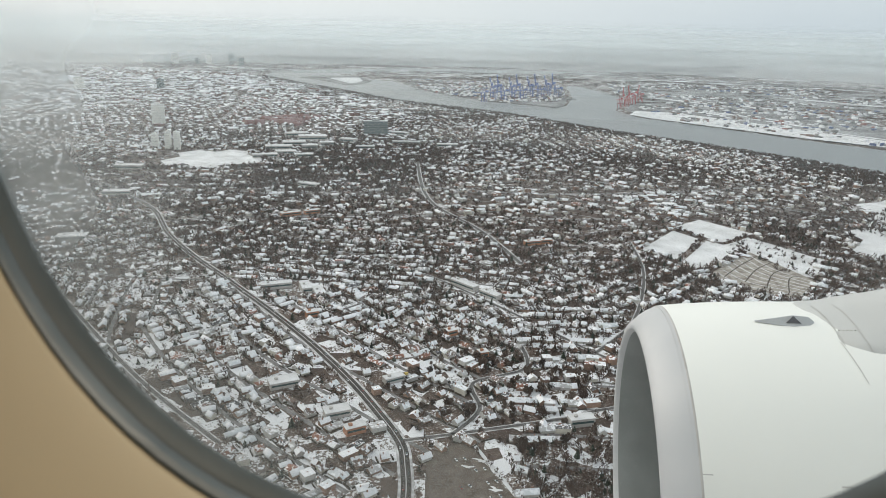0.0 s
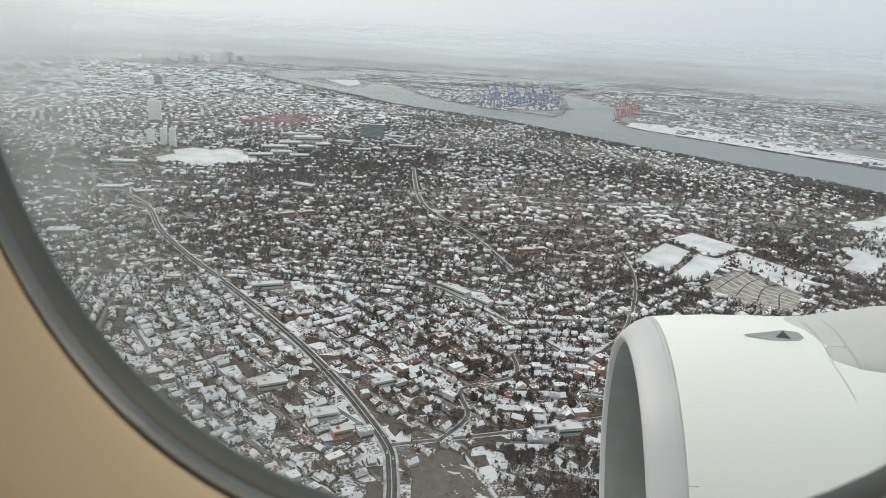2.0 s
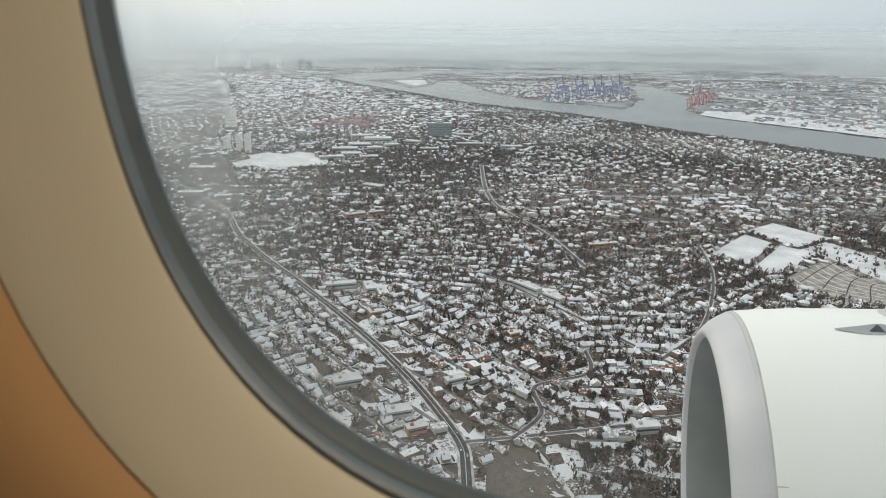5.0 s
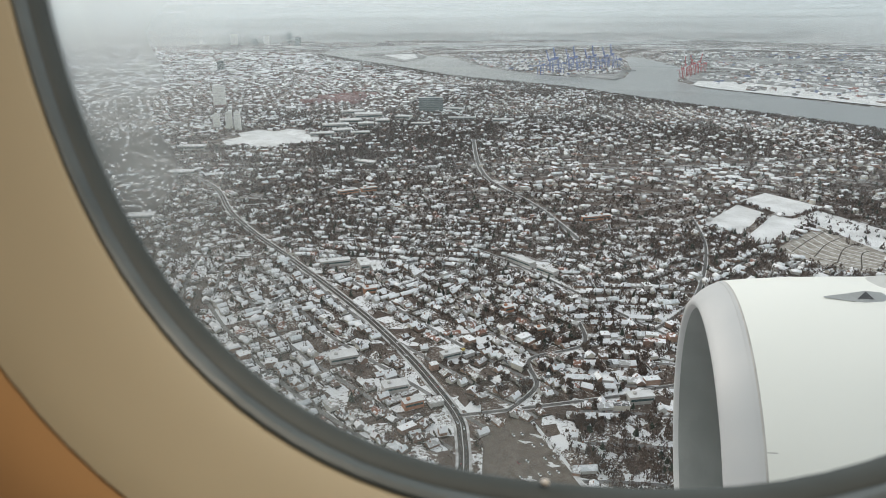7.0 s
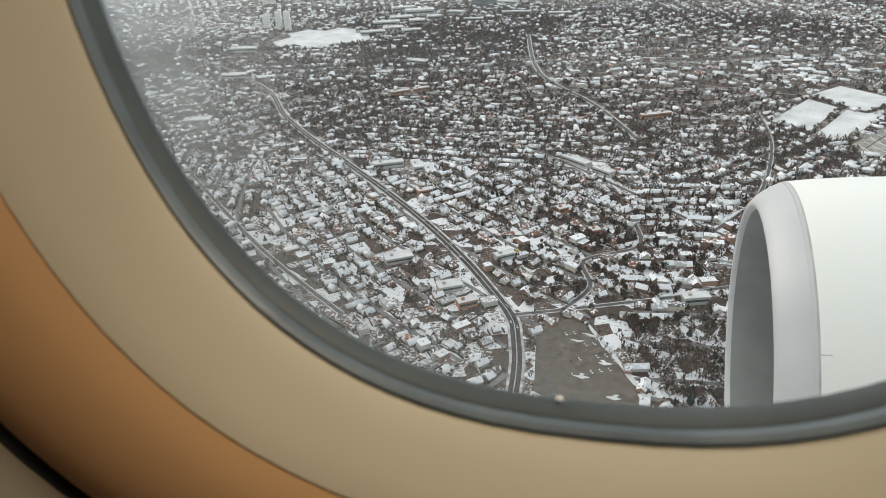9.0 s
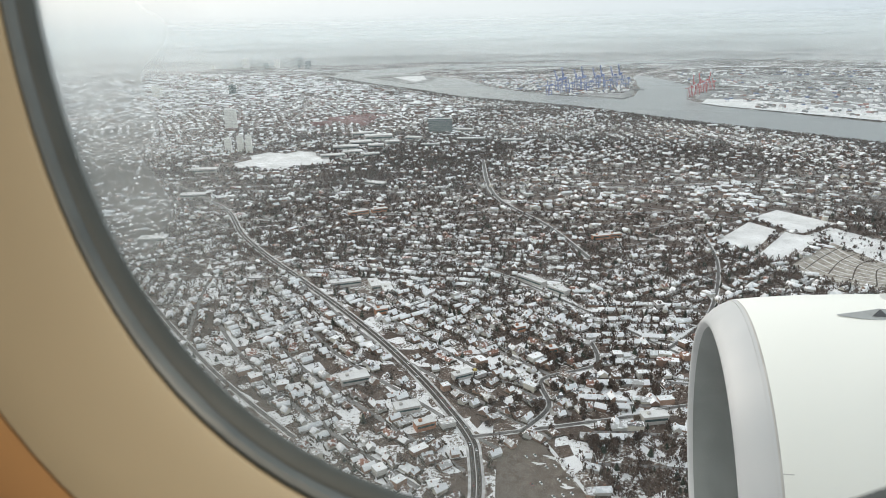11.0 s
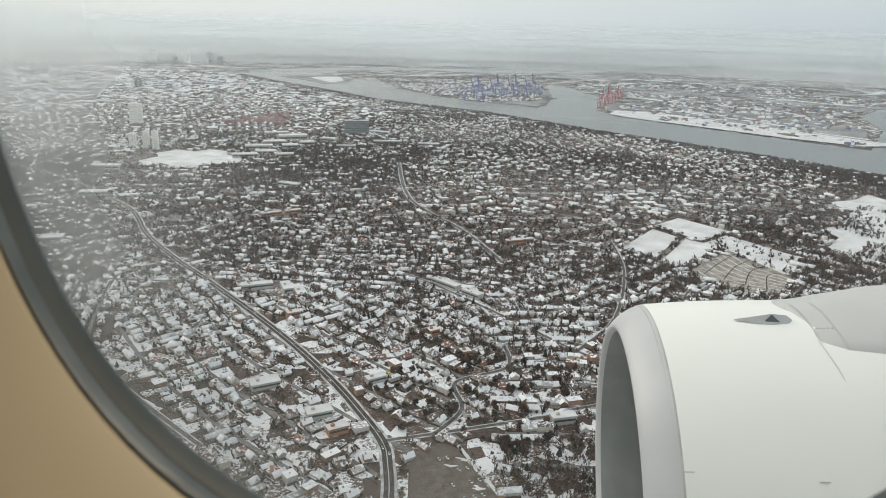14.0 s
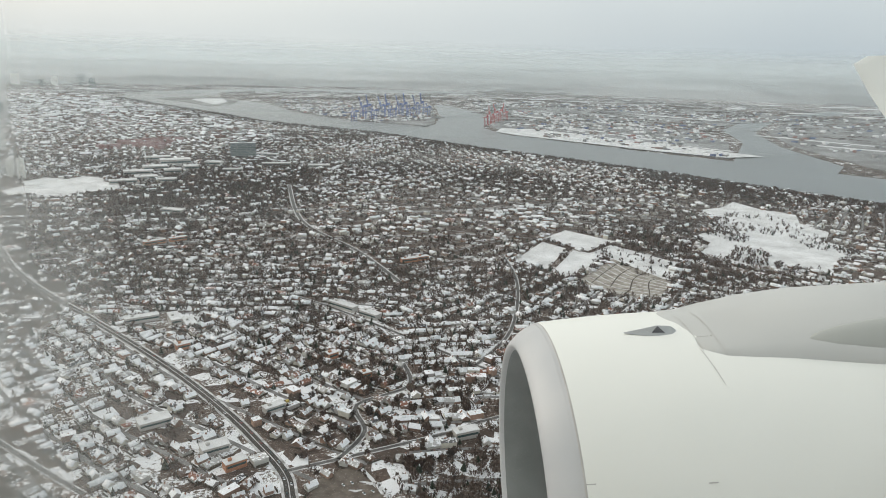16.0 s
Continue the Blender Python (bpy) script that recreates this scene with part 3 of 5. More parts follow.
RIVER = NEAR_BANK + FAR_BANK
SIDE_ARM = [(470, 960), (560, 860), (610, 925), (640, 1150), (720, 1400), (960, 1760), (1400, 2080), (1350, 2150), (920, 1800), (670, 1440), (600, 1200)]
BASIN = [(400, 1900), (620, 1960), (640, 2060), (420, 2040)]


def sheet(name, poly, z, material, label, category, depth=0.0):
    bm = bmesh.new()
    f = bm.faces.new([bm.verts.new((x, y, z)) for x, y in poly])
    f.normal_update()
    if f.normal.z < 0:
        f.normal_flip()
    if depth:
        r = bmesh.ops.extrude_face_region(bm, geom=[f])
        for v in [g for g in r["geom"] if isinstance(g, bmesh.types.BMVert)]:
            v.co.z = z
        for v in f.verts:
            v.co.z = z - depth
    bmesh.ops.triangulate(bm, faces=bm.faces)
    return tagged(link(name, bm, material), label, category, kind="structure")


sheet("ground", [(-9000, -3000), (9000, -3000), (9000, 9000), (-9000, 9000)], 0.0, m_ground, "snow-dusted gardens and dark soil of a suburb", "ground")
sheet("water", RIVER, 0.30, m_water, "broad grey winter river", "river")
sheet("water", SIDE_ARM, 0.30, m_water, "grey side channel of the river", "river")
sheet("water", BASIN, 0.30, m_water, "grey harbour basin", "river")

PARK = [(-374, 670), (-366, 696), (-379, 718), (-368, 742), (-344, 736), (-336, 754), (-310, 746), (-304, 726), (-282, 710), (-270, 682), (-294, 670), (-302, 646), (-326, 638), (-336, 650), (-356, 646)]
FIELDS = [[(76, 446), (106, 499), (120, 480), (95, 428)], [(98, 424), (124, 476), (142, 462), (106, 408)], [(133, 466), (156, 492), (188, 446), (170, 406), (148, 420)], [(108, 508), (132, 536), (162, 502), (134, 474)]]
COURTS = [(110, 404), (146, 454), (168, 402), (148, 370), (120, 382)]
GOLF = [(215, 470), (236, 502), (232, 524), (256, 540), (262, 566), (282, 590), (278, 622), (306, 636), (330, 664), (340, 628), (362, 606), (346, 572), (352, 538), (332, 510), (338, 474), (308, 456), (285, 424), (262, 446), (240, 436)]
ROAD = [(-1300, 900), (-900, 770), (-640, 690), (-480, 625), (-380, 565), (-323, 519), (-276, 478), (-234, 420), (-194, 376), (-160, 343), (-142, 325), (-118, 301), (-89, 270), (-64, 240), (-48, 218), (-37, 201), (-33, 189), (-29, 166), (-27, 120), (-26, 60)]
STREETS = [[(-250, 470), (-165, 434), (-108, 403), (-50, 367), (4, 314), (36, 280), (75, 250)], [(-360, 760), (-190, 735), (-20, 700), (120, 640), (260, 560)], [(-115, 721), (-80, 560), (-30, 470), (0, 400)],
           [(-37, 201), (-20, 208), (1, 217), (21, 226), (34, 234), (70, 246), (150, 240)], [(-156, 341), (-215, 335), (-300, 350)], [(-276, 430), (-214, 467), (-106, 496), (35, 516), (74, 528)],
           [(-315, 560), (-156, 607), (9, 600), (163, 651), (250, 709)], [(-549, 496), (-400, 540), (-229, 552), (-87, 576)],
           [(34, 282), (56, 324), (71, 399), (71, 464)], [(-531, 1009), (-438, 923), (-334, 858), (-240, 832), (-151, 858), (-48, 832)],
           [(-232, 306), (-150, 232), (-95, 190)], [(-160, 352), (-120, 385), (-95, 405), (-85, 428), (-60, 450), (20, 480)], [(-20, 208), (-12, 226), (-16, 246), (4, 262), (2, 284)],
           [(-452, 640), (-476, 760), (-446, 900), (-476, 1060), (-540, 1260), (-640, 1480)], [(-250, 690), (-238, 770), (-262, 880), (-330, 980)], [(-20, 170), (-16, 150), (-14, 120)]]
LOT = [(-27, 195), (-16, 204), (-13, 202), (5, 171), (12, 148), (-21, 148)]
WOOD = [(2, 205), (34, 215), (44, 190), (40, 158), (16, 158)]


def strip(name, line, w, z, material, label, category="road", thick=0.0):
    bm = bmesh.new()
    P = [Vector(p) for p in line]
    fine = []
    for i in range(len(P) - 1):
        p0, p1, p2, p3 = P[max(i - 1, 0)], P[i], P[i + 1], P[min(i + 2, len(P) - 1)]
        for k in range(6):
            t = k / 6
            fine.append(0.5 * ((2 * p1) + (p2 - p0) * t + (2 * p0 - 5 * p1 + 4 * p2 - p3) * t * t + (3 * p1 - p0 - 3 * p2 + p3) * t ** 3))
    fine.append(P[-1])
    L, R = [], []
    for i, p in enumerate(fine):
        d = (fine[min(i + 1, len(fine) - 1)] - fine[max(i - 1, 0)]).normalized()
        nrm = Vector((-d.y, d.x)) * w * 0.5
        L.append(bm.verts.new((*(p + nrm), z)))
        R.append(bm.verts.new((*(p - nrm), z)))
    for i in range(len(fine) - 1):
        bm.faces.new((R[i], R[i + 1], L[i + 1], L[i]))
    ob = tagged(link(name, bm, material), label, category, kind="structure")
    return [tuple(p) for p in fine]


road_fine = strip("road", ROAD, 3.2, 0.14, m_asphalt, "wide wet dark main road")
strip("median", ROAD, 0.3, 0.17, m_slush, "narrow snowy strip between the lanes", "road")
strip("pavement", ROAD, 5.0, 0.08, m_slush, "trodden snow verge along the main road", "pavement")
WIDTHS = [1.5 if sum(p[1] for p in s) / len(s) < 420 else 2.6 for s in STREETS]
street_fine = [strip("road", s, w, 0.12, m_street, "dark wet street between gardens") for s, w in zip(STREETS, WIDTHS)]
for s, w in zip(STREETS, WIDTHS):
    strip("pavement", s, w * 1.75, 0.07, m_slush, "trodden snow verge along a street", "pavement")
sheet("field", PARK, 0.10, m_field, "open snow-covered park meadow", "field")
for i, fpoly in enumerate(FIELDS):
    sheet("field", fpoly, 0.10 + 0.02 * i, m_field, "snow-covered sports field", "field")
sheet("field", COURTS, 0.20, m_court, "brown clay sports courts with snow lines", "field")
for k in range(7):
    u = (k + 0.5) / 7
    strip("court_line", [(112 + 34 * u, 402 + 50 * u), (122 + 30 * u, 383 + 40 * u), (150 + 17 * u, 372 + 30 * u)], 0.7, 0.26, m_field, "snowy path between the courts", "path")
for k in range(4):
    u = (k + 0.5) / 4
    strip("court_line", [(112 + 38 * u, 403 - 30 * u), (128 + 30 * u, 426 - 26 * u), (146 + 21 * u, 452 - 48 * u)], 0.7, 0.28, m_hedge, "dark hedge between the courts", "hedge")
sheet("field", GOLF, 0.10, m_field, "snow-covered riverside meadow", "field")
strip("path", [(-14, 206), (6, 171), (16, 148)], 1.3, 0.16, m_field, "straight snow-covered path beside the car park", "path")
for k in range(5):
    px, py = (-13, -9, -4, -10, 0)[k], (190, 194, 180, 172, 164)[k]
    sheet("snow_patch", [(px + (1.2 + 0.9 * math.sin(3 * a + k)) * math.cos(a) * (2.2 if k == 1 else 1.3), py + (1.0 + 0.5 * math.cos(2 * a + k)) * math.sin(a)) for a in (q * math.pi / 8 for q in range(16))], 0.18, m_field, "patch of ploughed snow on the car park", "snow")
sheet("pavement", LOT, 0.10, m_lot, "dark wet car park", "car park")

# ---- plots: where houses and trees stand ----


def free(X, Y, road_gap=1.0):
    bad = inside(RIVER, X, Y) | inside(SIDE_ARM, X, Y) | inside(PARK, X, Y) | inside(COURTS, X, Y) | inside(GOLF, X, Y) | inside(LOT, X, Y) | inside(BASIN, X, Y)
    for p in FIELDS:
        bad |= inside(p, X, Y)
    bad |= near_line(road_fine, X, Y, 2.9 + road_gap)
    for s, w in zip(street_fine, WIDTHS):
        bad |= near_line(s, X, Y, w * 0.85 + road_gap)
    return ~bad


def in_view(X, Y):
    """The sector of land that the windows on this side overlook."""
    a = np.degrees(np.arctan2(X, Y))
    return (a > -62) & (a < 52)


def plots():
    """Rows of houses along back streets, district by district."""
    out, lanes = [], []
    cell = 170.0
    for i in range(-14, 12):
        for j in range(0, 13):
            cx, cy = (i + rng.uniform(0.2, 0.8)) * cell, (j + rng.uniform(0.2, 0.8)) * cell
            ang = rng.uniform(0, math.pi)
            gap = rng.uniform(14.5, 20)
            for k in range(-8, 9):
                for side in (-1, 1):
                    s = np.arange(-130, 130, rng.uniform(3.7, 4.7))
                    s = s + rng.uniform(-1.0, 1.0, len(s))
                    o = k * gap + side * rng.uniform(3.2, 3.9) + rng.uniform(-0.9, 0.9, len(s))
                    X = cx + s * math.cos(ang) - o * math.sin(ang)
                    Y = cy + s * math.sin(ang) + o * math.cos(ang)
                    X, Y = X + 7 * np.sin(Y / 41 + i) + 0.6 * np.sin(Y / 11), Y + 7 * np.sin(X / 47 + j) + 0.6 * np.sin(X / 13)
                    # keep only what lies nearest to this district's middle
                    keep = (np.abs(X - (i + 0.5) * cell) < cell * 0.5) & (np.abs(Y - (j + 0.5) * cell) < cell * 0.5)
                    n = int(keep.sum())
                    if n:
                        out.append(np.stack([X[keep], Y[keep], np.full(n, ang) + rng.normal(0, 0.20, n) + (rng.random(n) < (0.2 if (i + j) % 2 else 0.7)) * math.pi / 2], 1))
                lanes.append((cx, cy, ang, k * gap, i, j))
    return np.concatenate(out), lanes, cell


PLOT, LANES, CELL = plots()
ok = free(PLOT[:, 0], PLOT[:, 1], 1.2) & in_view(PLOT[:, 0], PLOT[:, 1]) & (PLOT[:, 1] > 95)


def build_lanes():
    """Back streets between the rows of houses: narrow strips of trodden snow and asphalt."""
    V, F = [], []
    for cx, cy, ang, o, i, j in LANES:
        sL = np.arange(-132, 133, 4.0)
        pts = []
        for w in (-0.85, 0.85):
            X = cx + sL * math.cos(ang) - (o + w) * math.sin(ang)
            Y = cy + sL * math.sin(ang) + (o + w) * math.cos(ang)
            X, Y = X + 7 * np.sin(Y / 41 + i) + 0.6 * np.sin(Y / 11), Y + 7 * np.sin(X / 47 + j) + 0.6 * np.sin(X / 13)
            pts.append((X, Y))
        (X0, Y0), (X1, Y1) = pts
        ok = (np.abs(X0 - (i + 0.5) * CELL) < CELL * 0.5) & (np.abs(Y0 - (j + 0.5) * CELL) < CELL * 0.5) & in_view(X0, Y0) & (Y0 > 90)
        if not ok.any():
            continue
        ok[ok] = inside(HOME, X0[ok], Y0[ok])
        if ok.any() and np.hypot(X0[ok], Y0[ok]).min() < 900:
            ok[ok] = free(X0[ok], Y0[ok], -1.0)
        else:
            continue
        for q in range(len(sL) - 1):
            if ok[q] and ok[q + 1]:
                b = len(V)
                V += [(X0[q], Y0[q], 0.06), (X0[q + 1], Y0[q + 1], 0.06), (X1[q + 1], Y1[q + 1], 0.06), (X1[q], Y1[q], 0.06)]
                F.append((b, b + 3, b + 2, b + 1))
    ob = big_mesh("lane", np.array(V), [np.array(F)], [m_lane])
    tagged(ob, "narrow slushy back streets between the gardens", "street", kind="structure")


TOWN = [(-2600, 640), (-560, 830), (-270, 880), (-200, 1180), (-350, 1440), (-600, 1750), (-860, 2080), (-2600, 2700)]
HOME = [(-3000, -400), (-3000, 2100)] + NEAR_BANK + [(1200, -400)]
build_lanes()
ok &= inside(HOME, PLOT[:, 0], PLOT[:, 1]) & ~inside(WOOD, PLOT[:, 0], PLOT[:, 1])
ok &= ~inside(TOWN, PLOT[:, 0], PLOT[:, 1])
thick = np.array([noise.noise((x * 0.013, y * 0.009, 0.7)) for x, y in PLOT[:, :2]])
HALLS = [(-118, 333, 14), (-24, 349, 15), (-47, 242, 6), (-53, 204, 6), (-62, 214, 7), (24, 222, 6), (44, 226, 7), (-380, 622, 15), (-285, 395, 12), (-330, 520, 14), (-190, 585, 12), (-165, 487, 13), (10, 446, 9), (-14, 270, 4), (-98, 300, 5), (-30, 290, 4), (-88, 232, 8)]
for hx, hy, hr in HALLS:
    ok &= np.hypot(PLOT[:, 0] - hx, PLOT[:, 1] - hy) > hr
PLOT = PLOT[ok & (rng.random(len(PLOT)) < np.clip(0.88 + 1.5 * thick, 0.30, 1.0) * np.interp(PLOT[:, 1], (330, 480), (0.90, 0.36)))]

# house: gable walls, a roof slab of two slopes, unit size
GABLE_WALL = np.array([(-.5, -.5, 0), (.5, -.5, 0), (.5, .5, 0), (-.5, .5, 0), (-.5, -.5, .55), (.5, -.5, .55), (.5, .5, .55), (-.5, .5, .55), (-.5, 0, .98), (.5, 0, .98)])
GW_Q = np.array([(0, 1, 5, 4), (2, 3, 7, 6)])
GW_T = np.array([(4, 8, 7), (5, 6, 9)])
GW_E = np.array([(0, 4, 7, 3), (1, 2, 6, 5)])
GABLE_ROOF = np.array([(-.56, -.60, .50), (.56, -.60, .50), (.56, 0, 1.03), (-.56, 0, 1.03), (.56, .60, .50), (-.56, .60, .50), (-.56, -.60, .45), (.56, -.60, .45), (.56, .60, .45), (-.56, .60, .45), (-.56, 0, .96), (.56, 0, .96)])
GR_Q = np.array([(0, 1, 2, 3), (3, 2, 4, 5), (0, 6, 7, 1), (4, 8, 9, 5), (0, 3, 10, 6), (3, 5, 9, 10), (1, 7, 11, 2), (2, 11, 8, 4), (6, 10, 11, 7), (10, 9, 8, 11)])
FLAT_WALL = np.array([(x, y, z) for z in (0, 1) for x, y in ((-.5, -.5), (.5, -.5), (.5, .5), (-.5, .5))], float)
FW_Q = np.array([(0, 1, 5, 4), (1, 2, 6, 5), (2, 3, 7, 6), (3, 0, 4, 7)])
FLAT_ROOF = np.array([(x * .52, y * .52, z) for z in (1, 1.06) for x, y in ((-1, -1), (1, -1), (1, 1), (-1, 1))], float)
FR_Q = np.array([(4, 5, 6, 7), (0, 1, 5, 4), (1, 2, 6, 5), (2, 3, 7, 6), (3, 0, 4, 7), (3, 2, 1, 0)])

N = len(PLOT)
kind = rng.random(N)
dist = np.hypot(PLOT[:, 0], PLOT[:, 1])
SIZE = np.stack([rng.uniform(1.9, 4.0, N), rng.uniform(1.7, 2.8, N), rng.uniform(1.3, 2.4, N)], 1)
SIZE *= np.interp(PLOT[:, 1], (200, 380, 520), (1.14, 1.10, 1.28))[:, None]
terraced = np.array([noise.noise((x * 0.008, y * 0.008, 6.2)) for x, y in PLOT[:, :2]]) > 0.24  # quarters of terraced rows
long_row = (kind > 0.90) | (terraced & (kind > 0.60) & (kind < 0.83))
SIZE[long_row, 0] *= rng.uniform(1.4, 2.4, int(long_row.sum()))
flat = (kind > 0.83) & (kind <= 0.90)
P3 = np.concatenate([PLOT[:, :2], np.zeros((N, 1))], 1)
near = np.hypot(PLOT[:, 0] + 10, PLOT[:, 1] - 235)
order = np.argsort(near)
gable_near = [i for i in order if not flat[i]][:280]
flat_near = [i for i in order if flat[i]][:60]
is_near = np.zeros(N, bool)
is_near[gable_near + flat_near] = True


def build_houses():
    sel = ~is_near & ~flat
    V1, F1 = stamp(GABLE_WALL, [np.concatenate([GW_Q, GW_E]), GW_T], P3[sel], PLOT[sel, 2], SIZE[sel])
    ob = big_mesh("far_houses_walls", V1, F1, [m_wall_i])
    tagged(ob, "walls of many small houses among gardens", "houses", kind="stuff")
    V2, F2 = stamp(GABLE_ROOF, [GR_Q], P3[sel], PLOT[sel, 2], SIZE[sel])
    tagged(big_mesh("far_houses_roofs", V2, F2, [m_roof_i]), "snow-covered gable roofs of many small houses", "houses", kind="stuff")
    sel = ~is_near & flat
    V1, F1 = stamp(FLAT_WALL, [FW_Q], P3[sel], PLOT[sel, 2], SIZE[sel] * (1.35, 1.25, 0.95))
    tagged(big_mesh("far_blocks_walls", V1, F1, [m_wall_i]), "walls of flat-roofed buildings", "houses", kind="stuff")
    V2, F2 = stamp(FLAT_ROOF, [FR_Q], P3[sel], PLOT[sel, 2], SIZE[sel] * (1.35, 1.25, 0.95))
    tagged(big_mesh("far_blocks_roofs", V2, F2, [m_roof_i]), "snow-covered flat roofs", "houses", kind="stuff")
    # the nearest ones stand singly
    proto = empty("house", "small detached house with snow-covered gable roof", "house", "houses of the suburb")
    part("wall", bm_from(GABLE_WALL, [GW_Q, GW_E, GW_T]), m_wall_o, proto)
    roof = part("roof", bm_from(GABLE_ROOF, [GR_Q]), m_roof_o, proto, "gable roof under snow")
    part("chimney", boxed((0.18, 0.06, 0.80), (0.28, 0.18, 1.16)), m_chimney, roof)
    first = True
    for i in gable_near:
        m = Matrix.LocRotScale((PLOT[i, 0], PLOT[i, 1], 0), Euler((0, 0, PLOT[i, 2])), SIZE[i].tolist())
        ob = proto if first else copy_thing(proto, m)
        ob.matrix_basis = m
        first = False
        if long_row[i]:
            tagged(ob, "long row house with snow-covered gable roof")
    proto = empty("flat_roofed_building", "low building with snow-covered flat roof", "building", "flat-roofed buildings")
    part("wall", bm_from(FLAT_WALL, [FW_Q]), m_wall_o, proto)
    roof = part("roof", bm_from(FLAT_ROOF, [FR_Q]), m_roof_o, proto, "flat roof under snow")
    part("roof_hatch", boxed((-0.06, -0.04, 1.06), (0.04, 0.06, 1.13)), m_chimney, roof)
    first = True
    for i in flat_near:
        m = Matrix.LocRotScale((PLOT[i, 0], PLOT[i, 1], 0), Euler((0, 0, PLOT[i, 2])), (SIZE[i] * (1.35, 1.25, 0.95)).tolist())
        ob = proto if first else copy_thing(proto, m)
        ob.matrix_basis = m
        first = False


build_houses()

# ---- trees ----


def bare_tree(n_twigs, seed, tuft=1.0):
    """Trunk with limbs and a ragged crown of twig tufts; unit height and radius. Returns trunk and crown templates."""
    r = np.random.default_rng(seed)
    tv, tf = [], []

    def limb(a, b, ra, rb):
        a, b = np.array(a, float), np.array(b, float)
        d = (b - a) / np.linalg.norm(b - a)
        u = np.cross(d, (0.3, 0.9, 0.1))
        u /= np.linalg.norm(u)
        w = np.cross(d, u)
        k = len(tv)
        for p, rr in ((a, ra), (b, rb)):
            for q in range(3):
                t = 2 * math.pi * q / 3
                tv.append(p + rr * (u * math.cos(t) + w * math.sin(t)))
        for q in range(3):
            tf.append((k + q, k + (q + 1) % 3, k + 3 + (q + 1) % 3, k + 3 + q))
    limb((0, 0, 0), (0.02, 0, 0.5), 0.07, 0.045)
    for q in range(4):
        t = q * 1.6 + r.uniform(0, 0.6)
        limb((0.02, 0, r.uniform(0.3, 0.5)), (0.55 * math.cos(t), 0.55 * math.sin(t), r.uniform(0.6, 0.85)), 0.035, 0.012)
    cv, cf = [], []
    for q in range(n_twigs):
        d = r.normal(size=3)
        d /= np.linalg.norm(d)
        rad = r.uniform(0.45, 1.0)
        c = np.array((d[0] * rad * 0.9, d[1] * rad * 0.9, 0.62 + d[2] * rad * 0.38))
        e1, e2 = r.normal(size=3), r.normal(size=3)
        s = r.uniform(0.22, 0.42) * tuft
        k = len(cv)
        cv.extend([c - e1 / np.linalg.norm(e1) * s, c + e1 / np.linalg.norm(e1) * s * 0.7 + e2 * 0.06, c + e2 / np.linalg.norm(e2) * s])
        cf.append((k, k + 1, k + 2))
    return np.array(tv), np.array(tf), np.array(cv), np.array(cf)


def conifer(tiers, seed):
    r = np.random.default_rng(seed)
    tv, tf, = [], []
    for q in range(5):
        t = 2 * math.pi * q / 5
        tv.append((0.06 * math.cos(t), 0.06 * math.sin(t), 0.0))
    tv.append((0, 0, 0.5))
    tf = [(q, (q + 1) % 5, 5) for q in range(5)]
    cv, cf = [], []
    for k in range(tiers):
        z0, z1 = 0.12 + 0.80 * k / tiers, 0.12 + 0.80 * (k + 1.55) / tiers
        R = 1.0 - 0.86 * k / tiers
        b = len(cv)
        m = 7
        for q in range(m):
            t = 2 * math.pi * (q + 0.5 * (k % 2)) / m
            rr = R * r.uniform(0.72, 1.1)
            cv.append((rr * math.cos(t), rr * math.sin(t), z0 - r.uniform(0, 0.03)))
        cv.append((0, 0, min(z1, 1.0)))
        for q in range(m):
            cf.append((b + q, b + (q + 1) % m, b + m))
    return np.array(tv), np.array(tf), np.array(cv), np.array(cf)


def scatter(n, x0, x1, y0, y1):
    return rng.uniform(x0, x1, n), rng.uniform(y0, y1, n)


